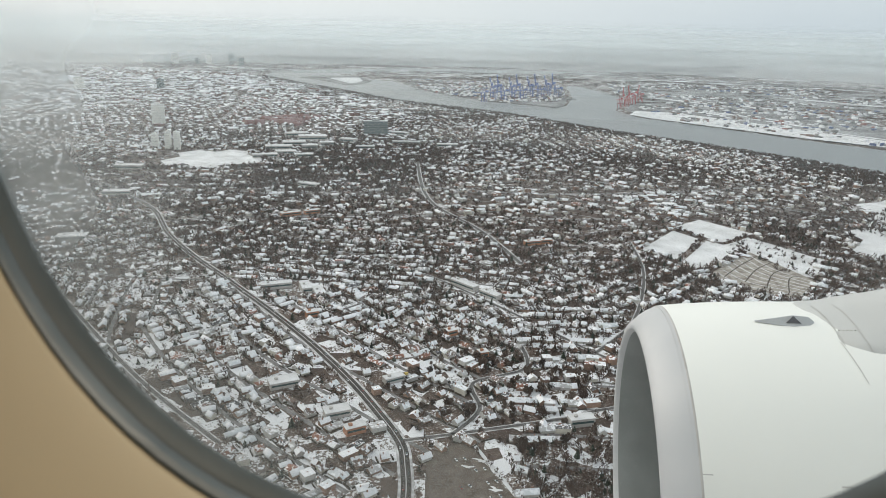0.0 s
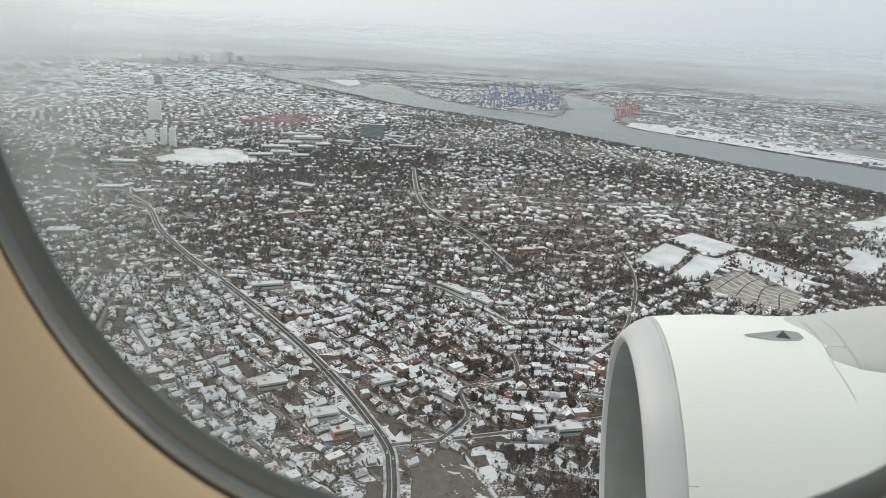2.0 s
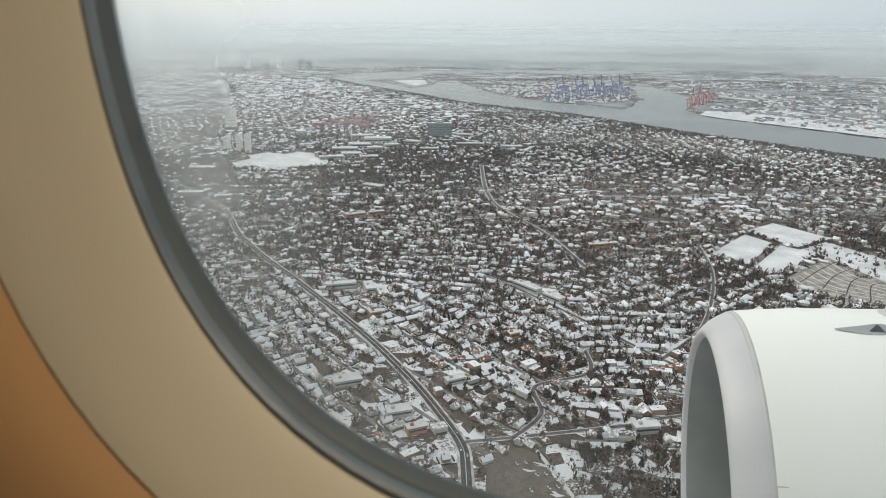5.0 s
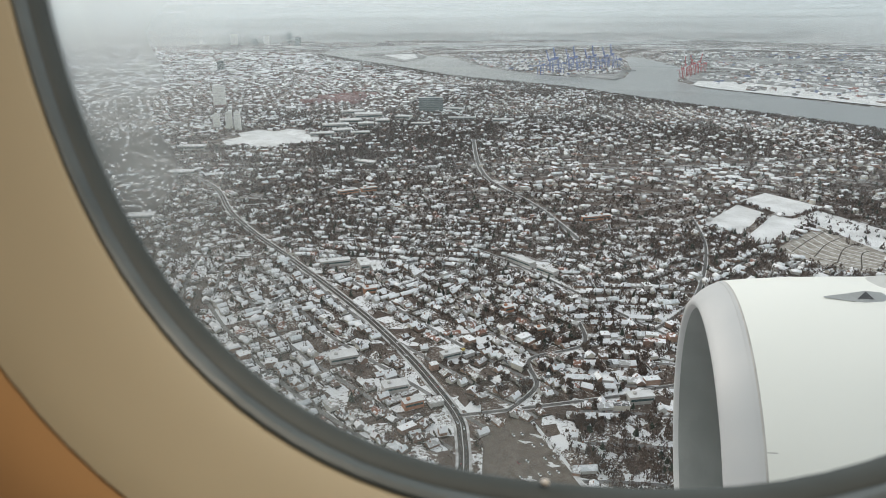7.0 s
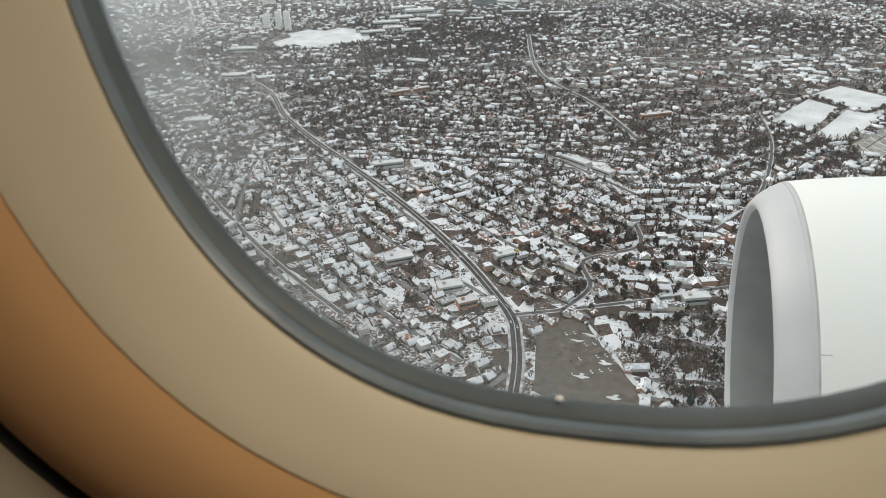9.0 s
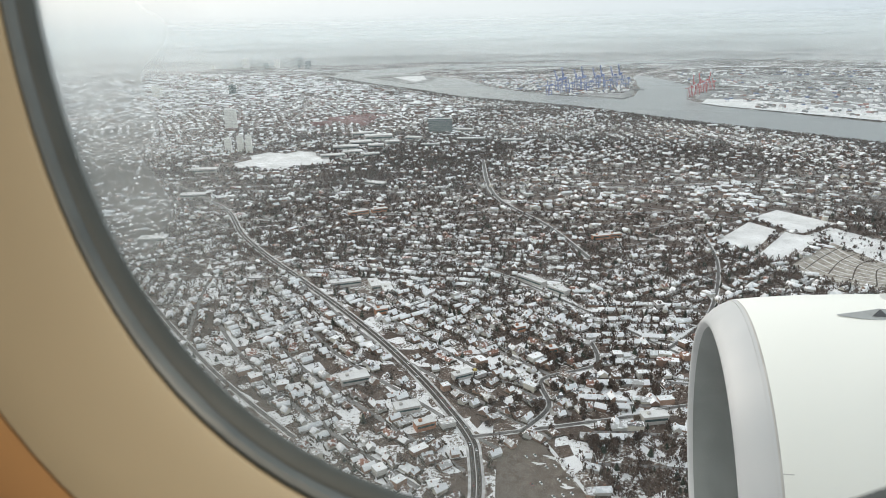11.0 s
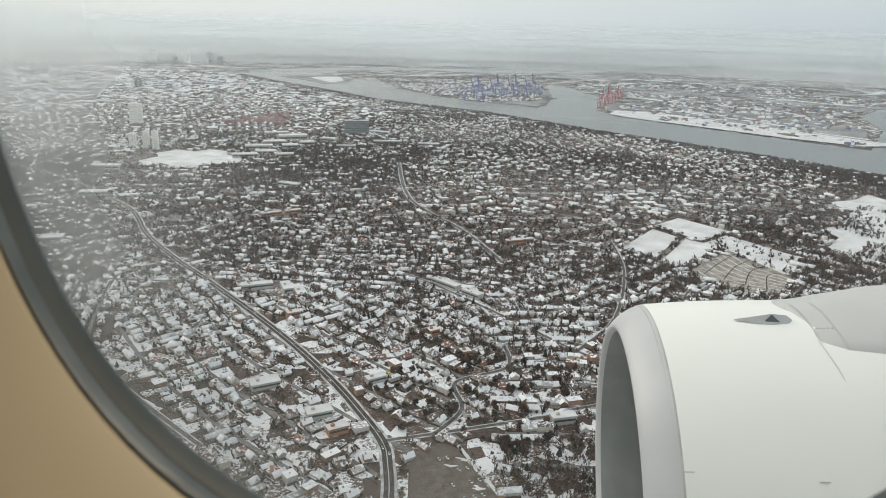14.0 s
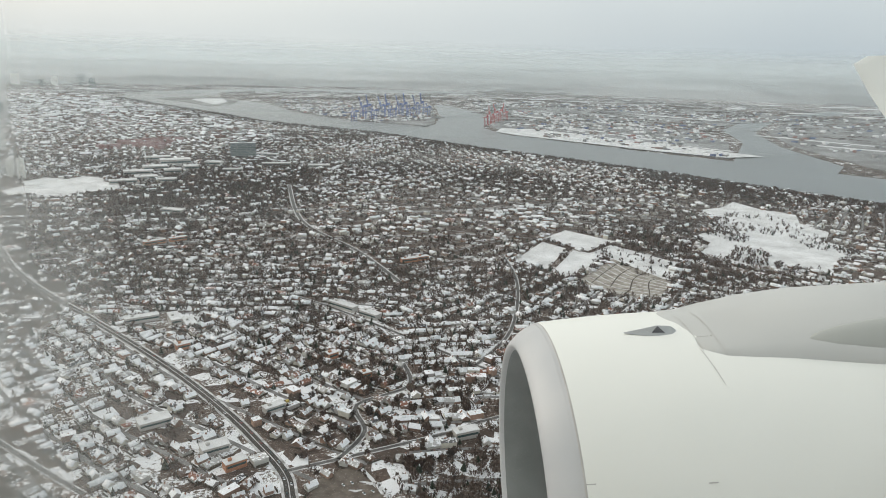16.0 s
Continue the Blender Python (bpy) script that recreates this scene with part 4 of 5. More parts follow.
def tree_places():
    """Garden trees, thick in some quarters and thin in others, and belts along the river, park and railway."""
    out = []
    for n, x0, x1, y0, y1 in ((44000, -420, 280, 100, 420), (125000, -900, 700, 400, 900), (40000, -1400, 500, 900, 1900), (36000, -250, 420, 560, 1250)):
        X, Y = scatter(n, x0, x1, y0, y1)
        dens = np.array([noise.noise((x * 0.006, y * 0.006, 3.3)) for x, y in zip(X, Y)])
        keep = rng.random(n) < np.clip(0.58 + 1.5 * dens - np.where(Y < 450, 0.0011 * X, 0), 0.2, 0.9)
        out.append(np.stack([X[keep], Y[keep]], 1))
    belts = [(a, b, 8.0, 16.0) for a, b in zip(NEAR_BANK, NEAR_BANK[1:])]
    for line, dens, wide in (([(-640, 570), (-440, 620), (-330, 646), (-250, 674), (-160, 720), (-110, 790)], 4.0, 8.0), ([(-372, 744), (-300, 790), (-270, 700)], 3.0, 7.0), ([(-190, 880), (-60, 800), (40, 800)], 3.0, 12.0), ([(-238, 407), (-179, 439), (-133, 478)], 1.5, 4.0),
                             ([(-258, 495), (-156, 424), (-71, 372), (4, 312), (60, 300)], 1.4, 3.0), ([(-560, 1740), (-420, 1540), (-300, 1330)], 6.0, 60.0), ([(70, 440), (110, 385), (150, 362), (175, 400)], 1.5, 2.5)):
        belts += [(a, b, dens, wide) for a, b in zip(line, line[1:])]
    for poly in (GOLF, FIELDS[2], FIELDS[0], PARK, COURTS):
        belts += [(a, b, 0.9, 1.5) for a, b in zip(poly, poly[1:] + poly[:1])]
    for a, b, dens, wide in belts:
        L = math.dist(a, b)
        n = int(L * dens)
        t = rng.random(n)
        d = np.array((b[0] - a[0], b[1] - a[1])) / L
        off = rng.exponential(wide, n) + 2
        out.append(np.stack([a[0] + d[0] * L * t + d[1] * off, a[1] + d[1] * L * t - d[0] * off], 1))
    X, Y = scatter(900, 0, 46, 156, 216)
    out.append(np.stack([X, Y], 1)[inside(WOOD, X, Y)])
    XY = np.concatenate(out)
    X, Y = XY[:, 0], XY[:, 1]
    ok = free(X, Y, 0.3) & in_view(X, Y)
    mead = inside(GOLF, X, Y) & (np.array([noise.noise((x * 0.03, y * 0.03, 2.2)) for x, y in zip(X, Y)]) > 0.05)
    for p in FIELDS[2:3]:
        mead |= inside(p, X, Y) & (np.abs((X * 0.8 + Y * 0.6) % 9 - 4.5) < 1.6) & (rng.random(len(X)) < 0.8)
    ok |= mead
    for hx, hy, hr in HALLS:
        ok &= np.hypot(X - hx, Y - hy) > hr * 0.8
    ok &= ~(inside(TOWN, X, Y) & (rng.random(len(X)) < 0.25))
    ok &= inside(HOME, X, Y)
    return XY[ok]


def clear_of_lanes(X, Y, d):
    """Which of the points keep d metres off the back streets of their district."""
    grid_ = {}
    for cx, cy, ang, o, i, j in LANES:
        grid_.setdefault((i, j), [cx, cy, ang]).append(o)
    I, J = np.floor(X / CELL).astype(int), np.floor(Y / CELL).astype(int)
    ok = np.ones(len(X), bool)
    for (i, j), (cx, cy, ang, o0, o1, *_) in grid_.items():
        q = np.flatnonzero((I == i) & (J == j))
        x, y = X[q], Y[q]
        u, v = x.copy(), y.copy()
        for _ in range(4):
            u, v = x - 7 * np.sin(v / 41 + i) - 0.6 * np.sin(v / 11), y - 7 * np.sin(u / 47 + j) - 0.6 * np.sin(u / 13)
        w = (v - cy) * math.cos(ang) - (u - cx) * math.sin(ang)
        gap = o1 - o0
        ok[q] = np.abs(w - gap * np.round(w / gap)) > d
    return ok


TREE = tree_places()
TREE = TREE[clear_of_lanes(TREE[:, 0], TREE[:, 1], 1.25) | (TREE[:, 1] > 1000)]
# keep trees off the houses
grid = {}
for i in range(N):
    grid.setdefault((int(PLOT[i, 0] // 6), int(PLOT[i, 1] // 6)), []).append(i)


def clear_of_houses(x, y):
    gx, gy = int(x // 6), int(y // 6)
    for i in (gx - 1, gx, gx + 1):
        for j in (gy - 1, gy, gy + 1):
            for q in grid.get((i, j), ()):
                if abs(PLOT[q, 0] - x) + abs(PLOT[q, 1] - y) < 1.55 + 0.3 * (SIZE[q, 0] - 3.2):
                    return False
    return True


TREE = TREE[[clear_of_houses(x, y) for x, y in TREE]]


def build_trees():
    n = len(TREE)
    P = np.concatenate([TREE, np.zeros((n, 1))], 1)
    ang = rng.uniform(0, 6.28, n)
    r = rng.uniform(0.45, 1.6, n) ** 1.1
    S = np.stack([r, r, r * rng.uniform(1.6, 2.5, n)], 1)
    pine = rng.random(n) < 0.09
    S[pine] *= (0.85, 0.85, 1.1)
    d = np.hypot(TREE[:, 0] + 10, TREE[:, 1] - 235)
    o = np.argsort(d)
    nb = [i for i in o if not pine[i]][:240]
    npn = [i for i in o if pine[i]][:120]
    single = np.zeros(n, bool)
    single[nb + npn] = True
    far = TREE[:, 1] > 430
    for name, sel, tw in (("garden_trees", ~single & ~pine & ~far, 26), ("distant_trees", ~single & ~pine & far, 11)):
        tv, tf, cv, cf = bare_tree(tw, 5, 1.0 if tw > 20 else 1.5)
        V, F = stamp(cv, [cf], P[sel], ang[sel], S[sel])
        tagged(big_mesh(name, V, F, [m_twig_n if name == "garden_trees" else m_twig_i]), "leafless brown tree crowns among the houses", "trees", kind="stuff")
        if name == "garden_trees":
            V, F = stamp(tv[:6], [tf[:3]], P[sel], ang[sel], S[sel])
            tagged(big_mesh("garden_trunks", V, F, [m_twig_i]), "bare trunks among the houses", "trees", kind="stuff")
    sel = ~single & pine
    tv, tf, cv, cf = conifer(4, 6)
    V, F = stamp(cv, [cf], P[sel], ang[sel], S[sel])
    tagged(big_mesh("garden_conifers", V, F, [m_pine_i]), "dark conifers among the houses", "trees", kind="stuff")
    for ids, make, nm, mt, lab in ((nb, bare_tree(110, 8), "bare_tree", m_twig_o, "leafless brown garden tree"), (npn, conifer(7, 9), "conifer", m_pine_o, "dark conifer dusted with snow")):
        tv, tf, cv, cf = make
        proto = empty(nm, lab, "tree", nm + "s of the gardens")
        part("trunk", bm_from(tv, [tf]), m_twig_o, proto)
        part("crown", bm_from(cv, [cf]), mt, proto)
        for k, i in enumerate(ids):
            m = Matrix.LocRotScale((TREE[i, 0], TREE[i, 1], 0), Euler((0, 0, ang[i])), S[i].tolist())
            ob = proto if k == 0 else copy_thing(proto, m)
            ob.matrix_basis = m


build_trees()

# ---- landmarks ----
m_tower = surface("pale_tower_concrete", (0.72, 0.71, 0.65), (0.80, 0.79, 0.74), 0.2, 0.8)
m_glass_dark = surface("dark_facade_glass", (0.055, 0.085, 0.085), (0.08, 0.11, 0.11), 0.2, 0.25)
m_slab = surface("grey_green_facade", (0.13, 0.155, 0.155), (0.19, 0.215, 0.21), 0.2, 0.35)
m_band = surface("shaded_window_band", (0.36, 0.37, 0.36), (0.46, 0.46, 0.44), 0.2, 0.4)
m_blue = surface("blue_crane_paint", (0.09, 0.13, 0.33), (0.12, 0.17, 0.38), 0.05, 0.6)
m_red = surface("red_crane_paint", (0.34, 0.04, 0.05), (0.42, 0.06, 0.06), 0.05, 0.6)
m_redroof = surface("red_tile_roof", (0.20, 0.095, 0.085), (0.40, 0.30, 0.29), 0.08, 0.85)


def tower(x, y, w, d, h, turn, material, label, floors):
    t = empty("tower_block", label, "high-rise", "tower blocks of the town", m=pose(x, y, 0, 0, 0, turn))
    wall = part("wall", boxed((-w / 2, -d / 2, 0), (w / 2, d / 2, h)), material, t)
    roof = part("roof", boxed((-w / 2 - 0.2, -d / 2 - 0.2, h), (w / 2 + 0.2, d / 2 + 0.2, h + 0.5)), m_field, t, "flat roof under snow")
    part("lift_house", boxed((-w / 6, -d / 6, h + 0.5), (w / 6, d / 6, h + 2.0)), material, roof)
    for k in range(floors):
        z = h * (k + 0.45) / floors
        part("window_band", boxed((-w / 2 + 0.3, -d / 2 - 0.06, z), (w / 2 - 0.3, d / 2 + 0.06, z + h / floors * 0.16)), m_band if material is m_tower else m_glass_dark, wall)


tower(-522, 941, 17, 9, 27, 25, m_tower, "tall pale yellow concrete tower block", 12)
tower(-424, 752, 7.5, 6.5, 14, 20, m_tower, "white concrete tower block beside the park", 8)
tower(-404, 744, 6.5, 6.5, 18, 20, m_tower, "white concrete tower block beside the park", 9)
tower(-390, 738, 6.5, 6.5, 20, 20, m_tower, "tall white concrete tower block beside the park", 10)
tower(-204, 920, 32, 8, 18.5, 14, m_slab, "wide dark glass office slab", 8)
tower(-820, 1500, 14, 9, 22, 10, m_glass_dark, "distant dark tower block", 10)
tower(-960, 1420, 18, 10, 26, 10, m_tower, "distant pale tower block", 10)


for k in range(11):  # far skyline in the haze
    tower(-1480 + 38 * k + 17 * (k % 3), 2580 + 45 * (k * 7 % 5), 8 + 6 * (k % 4), 10, 17 + 8 * (k * 5 % 4), 12 * (k % 5), m_glass_dark if k % 3 else m_tower, "hazy high-rise on the far skyline", 9)


def crane(x, y, s, turn, material, label, raised):
    c = empty("gantry_crane", label, "crane", "harbour gantry cranes", m=pose(x, y, 1.4, 0, 0, turn) @ Matrix.Scale(s, 4))
    for sx in (-1, 1):
        for sy in (-1, 1):
            part("leg", boxed((sx * 5 - .5, sy * 4 - .5, 0), (sx * 5 + .5, sy * 4 + .5, 22)), material, c)
    for sy in (-1, 1):
        part("portal_beam", boxed((-5, sy * 4 - .5, 11), (5, sy * 4 + .5, 12.2)), material, c)
    girder = part("girder", boxed((-6, -1.0, 22), (16, 1.0, 23.6)), material, c)
    part("machine_house", boxed((6, -2.5, 23.6), (13, 2.5, 26.4)), material, girder)
    part("mast", boxed((-5.6, -.6, 23.6), (-4.4, .6, 34)), material, girder)
    bm = boxed((-24, -0.8, -0.7), (0, 0.8, 0.7))
    if raised:
        bmesh.ops.rotate(bm, verts=bm.verts, cent=(0, 0, 0), matrix=Matrix.Rotation(radians(62), 3, "Y"))
    bmesh.ops.translate(bm, verts=bm.verts, vec=(-6, 0, 22.8))
    part("boom", bm, material, c)


for k in range(13):
    crane(-96 + 13 * k, 1452 + 15 * k + 40 * (k * 5 % 3), 0.86 + 0.16 * (k % 3), 50 + 14 * (k % 3), m_blue, "blue container gantry crane on the quay", k % 3)
for k in range(7):
    crane(172 + 10 * k, 1420 + 24 * k + 16 * (k % 2), 0.74 + 0.14 * (k % 2), 60 + 17 * (k % 3), m_red, "red container gantry crane on the quay", k % 2)


def build_docks():
    """Stacks of containers, sheds and snowy yards across the river."""
    island = [(41, 1400), (-103, 1492), (-244, 1681), (-338, 1918), (-360, 2115), (-53, 2115), (76, 1966), (81, 1627), (64, 1425)]
    east = [(212, 1274), (314, 1153), (474, 986), (571, 1193), (599, 1395), (774, 1610), (1116, 1762), (877, 2269), (218, 2231), (209, 1796), (221, 1593), (179, 1387)]
    beyond = [(640, 905), (760, 700), (1020, 440), (1550, -20), (3000, 200), (3000, 2400), (1500, 2060), (990, 1740), (740, 1390), (665, 1150)]
    for poly in (island, east, beyond):
        sheet("quay", poly, 1.4, m_dock, "snow-dusted dock land with stone quay walls", "quay", 1.4)
    specs = ((island, 2600, (2.5, 8), (2, 4), (1.2, 3.6)), (east, 3400, (3, 11), (2, 5), (1.2, 3.6)), (beyond, 3200, (4, 12), (3, 6), (1.5, 4)))
    stops = [(0.0, (0.72, 0.72, 0.73)), (0.30, (0.20, 0.15, 0.13)), (0.42, (0.11, 0.14, 0.25)), (0.50, (0.30, 0.29, 0.28)), (0.62, (0.28, 0.14, 0.12)), (0.67, (0.14, 0.14, 0.14)), (0.84, (0.75, 0.75, 0.75))]
    m_box = varied("container_stack", stops, True, 0.02, 0.8)
    Vs, Fs, base = [], [], 0
    for poly, n, lr, wr, hr in specs:
        px, py = np.array(poly).T
        X, Y = scatter(n, px.min(), px.max(), py.min(), py.max())
        k = inside(poly, X, Y) & (np.array([noise.noise((x * 0.004, y * 0.004, 8.1)) for x, y in zip(X, Y)]) > -0.15)
        X, Y = X[k], Y[k]
        m = len(X)
        ang = np.where(np.array([noise.noise((x * 0.006, y * 0.006, 1.7)) for x, y in zip(X, Y)]) > 0, 2.25, 2.35) + np.where(rng.random(m) < 0.3, math.pi / 2, 0) + rng.normal(0, 0.08, m)
        S = np.stack([rng.uniform(*lr, m), rng.uniform(*wr, m), rng.uniform(*hr, m)], 1)
        V, F = stamp(FLAT_WALL, [np.concatenate([FW_Q, [[4, 5, 6, 7]]])], np.stack([X, Y, np.full(m, 1.4)], 1), ang, S)
        Vs.append(V)
        Fs.append(F[0] + base)
        base += len(V)
    tagged(big_mesh("dock_sheds_and_containers", np.concatenate(Vs), Fs, [m_box]), "coloured container stacks and snowy sheds on the docks", "docks", kind="stuff")
    sheet("quay", [(-690, 2060), (-640, 2200), (-540, 2180), (-455, 2010), (-442, 1870), (-478, 1800), (-560, 1920)], 1.2, m_dock, "low snowy spit of land in the river", "quay", 1.0)
    sheet("field", [(-600, 2060), (-520, 2120), (-470, 1960), (-480, 1860), (-540, 1960)], 1.4, m_field, "snow-covered spit of land", "field")
    for a, b in (((-30, 1470), (50, 1384)), ((30, 1560), (96, 1600))):
        d = Vector((b[0] - a[0], b[1] - a[1])).normalized() * 5
        sheet("quay", [(a[0] - d.y, a[1] + d.x), (b[0] - d.y, b[1] + d.x), (b[0] + d.y, b[1] - d.x), (a[0] + d.y, a[1] - d.x)], 2.4, m_dock, "narrow stone pier running into the river", "quay", 2.2)
    # snowy yards
    sheet("field", [(176, 1300), (196, 1372), (265, 1366), (352, 1262), (420, 1170), (540, 1010), (474, 990), (392, 1052), (300, 1150), (205, 1250)], 1.55, m_field, "long snow-covered quay apron", "field")
    for cx, cy, a, b, t in ((420, 1250, 60, 9, 2.1), (330, 1230, 90, 7, 2.28), (400, 1330, 110, 8, 2.25), (470, 1120, 70, 6, 2.28), (300, 1420, 80, 10, 2.2), (700, 1750, 130, 14, 2.3), (820, 1080, 150, 10, 2.4), (900, 900, 160, 9, 2.38), (760, 1250, 110, 9, 2.3), (1150, 760, 180, 12, 2.4), (500, 1500, 90, 14, 2.2), (900, 2300, 220, 30, 2.5), (330, 1650, 70, 12, 2.2), (-280, 1850, 34, 12, 1.9), (1000, 1000, 120, 16, 2.4), (1300, 1250, 160, 20, 2.6), (600, 2450, 240, 30, 2.8), (-200, 3100, 300, 40, 3.0), (-900, 2900, 260, 40, 0.3), (700, 3300, 400, 60, 2.9), (-1500, 3300, 300, 50, 0.2), (1900, 2600, 300, 50, 2.7)):
        c, s = math.cos(t), math.sin(t)
        sheet("field", [(cx + u * a * c - v * b * s, cy + u * a * s + v * b * c) for u, v in ((-1, -1), (1, -0.7), (1, 1), (-1, 0.8))], 1.6 if cy < 2150 else 0.2, m_field, "snow-covered dock yard", "field")


build_docks()


def build_inner_town():
    """Terraces, blocks of flats and halls of the inner town in rows along its streets, quarter by quarter."""
    rows_ = []
    cell = 140.0
    for i in range(-19, 2):
        for j in range(4, 20):
            cx, cy = (i + 0.5) * cell, (j + 0.5) * cell
            if not -62 < math.degrees(math.atan2(cx, cy)) < 12:
                continue
            ang = noise.noise((cx * 0.0022, cy * 0.0022, 5.5)) * 2.2 + 0.15
            big = 1.0 + 0.5 * min(max((cy - 900) / 900, 0), 1)
            loose = 0.5 + 0.5 * noise.noise((cx * 0.006, cy * 0.006, 2.1))
            gap = rng.uniform(9.5, 14.0) * big
            for k in range(-9, 10):
                s = -100.0
                while s < 100:
                    ln = rng.uniform(3.5, 13) * big * (1.5 if rng.random() < 0.12 else 1)
                    if rng.random() < 0.80 - 0.25 * loose:
                        o = k * gap + rng.uniform(-0.8, 0.8)
                        m = s + ln / 2
                        x, y = cx + m * math.cos(ang) - o * math.sin(ang), cy + m * math.sin(ang) + o * math.cos(ang)
                        if abs(x - cx) < cell / 2 and abs(y - cy) < cell / 2:
                            rows_.append((x, y, ang + rng.normal(0, 0.03) + (math.pi / 2 if rng.random() < 0.10 else 0), ln, rng.uniform(2.8, 5.2) * big, rng.uniform(1.8, 4.2) * big * (1.7 if rng.random() < 0.05 else 1)))
                    s += ln + rng.uniform(0.4, 4.5) * (0.6 + loose)
    T = np.array(rows_)
    ok = inside(TOWN, T[:, 0], T[:, 1]) & free(T[:, 0], T[:, 1], 2.0)
    for hx, hy, hr in [(-262, 770, 40), (-266, 830, 36), (-204, 920, 20), (-522, 941, 14), (-404, 744, 16)]:
        ok &= np.hypot(T[:, 0] - hx, T[:, 1] - hy) > hr
    T = T[ok]
    P = np.stack([T[:, 0], T[:, 1], np.zeros(len(T))], 1)
    pitched = rng.random(len(T)) < 0.55
    for name, sel, wall, wf, roof, rf in (("town_terraces", pitched, GABLE_WALL, [np.concatenate([GW_Q, GW_E]), GW_T], GABLE_ROOF, [GR_Q]), ("town_blocks", ~pitched, FLAT_WALL, [FW_Q], FLAT_ROOF, [FR_Q])):
        V, F = stamp(wall, wf, P[sel], T[sel, 2], T[sel, 3:6])
        tagged(big_mesh(name + "_walls", V, F, [m_town]), "walls of distant blocks of flats", "buildings", kind="stuff")
        V, F = stamp(roof, rf, P[sel], T[sel, 2], T[sel, 3:6])
        tagged(big_mesh(name + "_roofs", V, F, [m_town_roof]), "snow-covered roofs of distant blocks of flats", "buildings", kind="stuff")
    # a quarter of red brick terraces
    n = 34
    X, Y = scatter(n, -410, -330, 970, 1080)
    S = np.stack([rng.uniform(8, 18, n), rng.uniform(3, 5, n), rng.uniform(4, 7, n)], 1)
    V, F = stamp(FLAT_WALL, [np.concatenate([FW_Q, [[4, 5, 6, 7]]])], np.stack([X, Y, np.zeros(n)], 1), rng.normal(0.3, 0.1, n), S)
    tagged(big_mesh("red_brick_quarter", V, F, [m_redroof]), "red brick terraces and red tiled roofs of the town", "buildings", kind="stuff")


build_inner_town()


def haze_sheet_material(name, density, top):
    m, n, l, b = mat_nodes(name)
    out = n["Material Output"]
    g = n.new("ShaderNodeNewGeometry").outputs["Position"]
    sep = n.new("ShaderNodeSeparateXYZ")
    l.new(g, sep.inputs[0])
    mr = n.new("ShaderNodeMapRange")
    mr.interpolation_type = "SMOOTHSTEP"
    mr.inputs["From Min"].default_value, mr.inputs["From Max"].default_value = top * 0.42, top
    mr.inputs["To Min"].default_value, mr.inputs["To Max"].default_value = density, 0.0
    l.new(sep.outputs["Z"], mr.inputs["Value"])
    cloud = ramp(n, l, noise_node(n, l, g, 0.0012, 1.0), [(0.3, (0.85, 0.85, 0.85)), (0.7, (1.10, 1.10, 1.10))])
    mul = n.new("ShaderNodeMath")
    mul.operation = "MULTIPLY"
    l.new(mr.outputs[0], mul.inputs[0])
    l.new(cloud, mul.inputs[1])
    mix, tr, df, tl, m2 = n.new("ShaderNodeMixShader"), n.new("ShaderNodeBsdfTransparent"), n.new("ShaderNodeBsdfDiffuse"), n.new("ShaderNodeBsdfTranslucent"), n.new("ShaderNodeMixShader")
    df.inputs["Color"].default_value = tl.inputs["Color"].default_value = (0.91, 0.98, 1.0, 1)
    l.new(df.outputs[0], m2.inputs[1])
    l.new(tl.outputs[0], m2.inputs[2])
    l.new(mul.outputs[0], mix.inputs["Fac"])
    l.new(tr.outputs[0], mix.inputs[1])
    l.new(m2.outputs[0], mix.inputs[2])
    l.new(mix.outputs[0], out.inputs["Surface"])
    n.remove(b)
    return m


# upright translucent sheets, added to stand in for the haze that distance gives
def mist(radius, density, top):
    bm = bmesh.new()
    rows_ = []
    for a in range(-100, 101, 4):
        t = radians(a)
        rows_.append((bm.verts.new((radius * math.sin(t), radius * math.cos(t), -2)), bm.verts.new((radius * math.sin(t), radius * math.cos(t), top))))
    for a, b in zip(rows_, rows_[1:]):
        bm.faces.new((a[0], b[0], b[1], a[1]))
    ob = tagged(link("backdrop", bm, haze_sheet_material("haze_sheet", density, top)), "translucent sheet standing in for winter haze over the land", "haze", kind="structure")
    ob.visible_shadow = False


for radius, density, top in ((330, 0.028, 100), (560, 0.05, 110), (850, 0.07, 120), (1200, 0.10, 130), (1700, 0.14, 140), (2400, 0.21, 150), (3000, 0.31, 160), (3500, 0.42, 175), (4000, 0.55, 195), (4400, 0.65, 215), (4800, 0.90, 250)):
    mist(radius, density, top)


def hill(d):
    """Height of the low hills that close the horizon, by distance."""
    u = np.clip((np.asarray(d, float) - 2900) / 1950, 0, 1)
    return 84 * u * u * (3 - 2 * u)


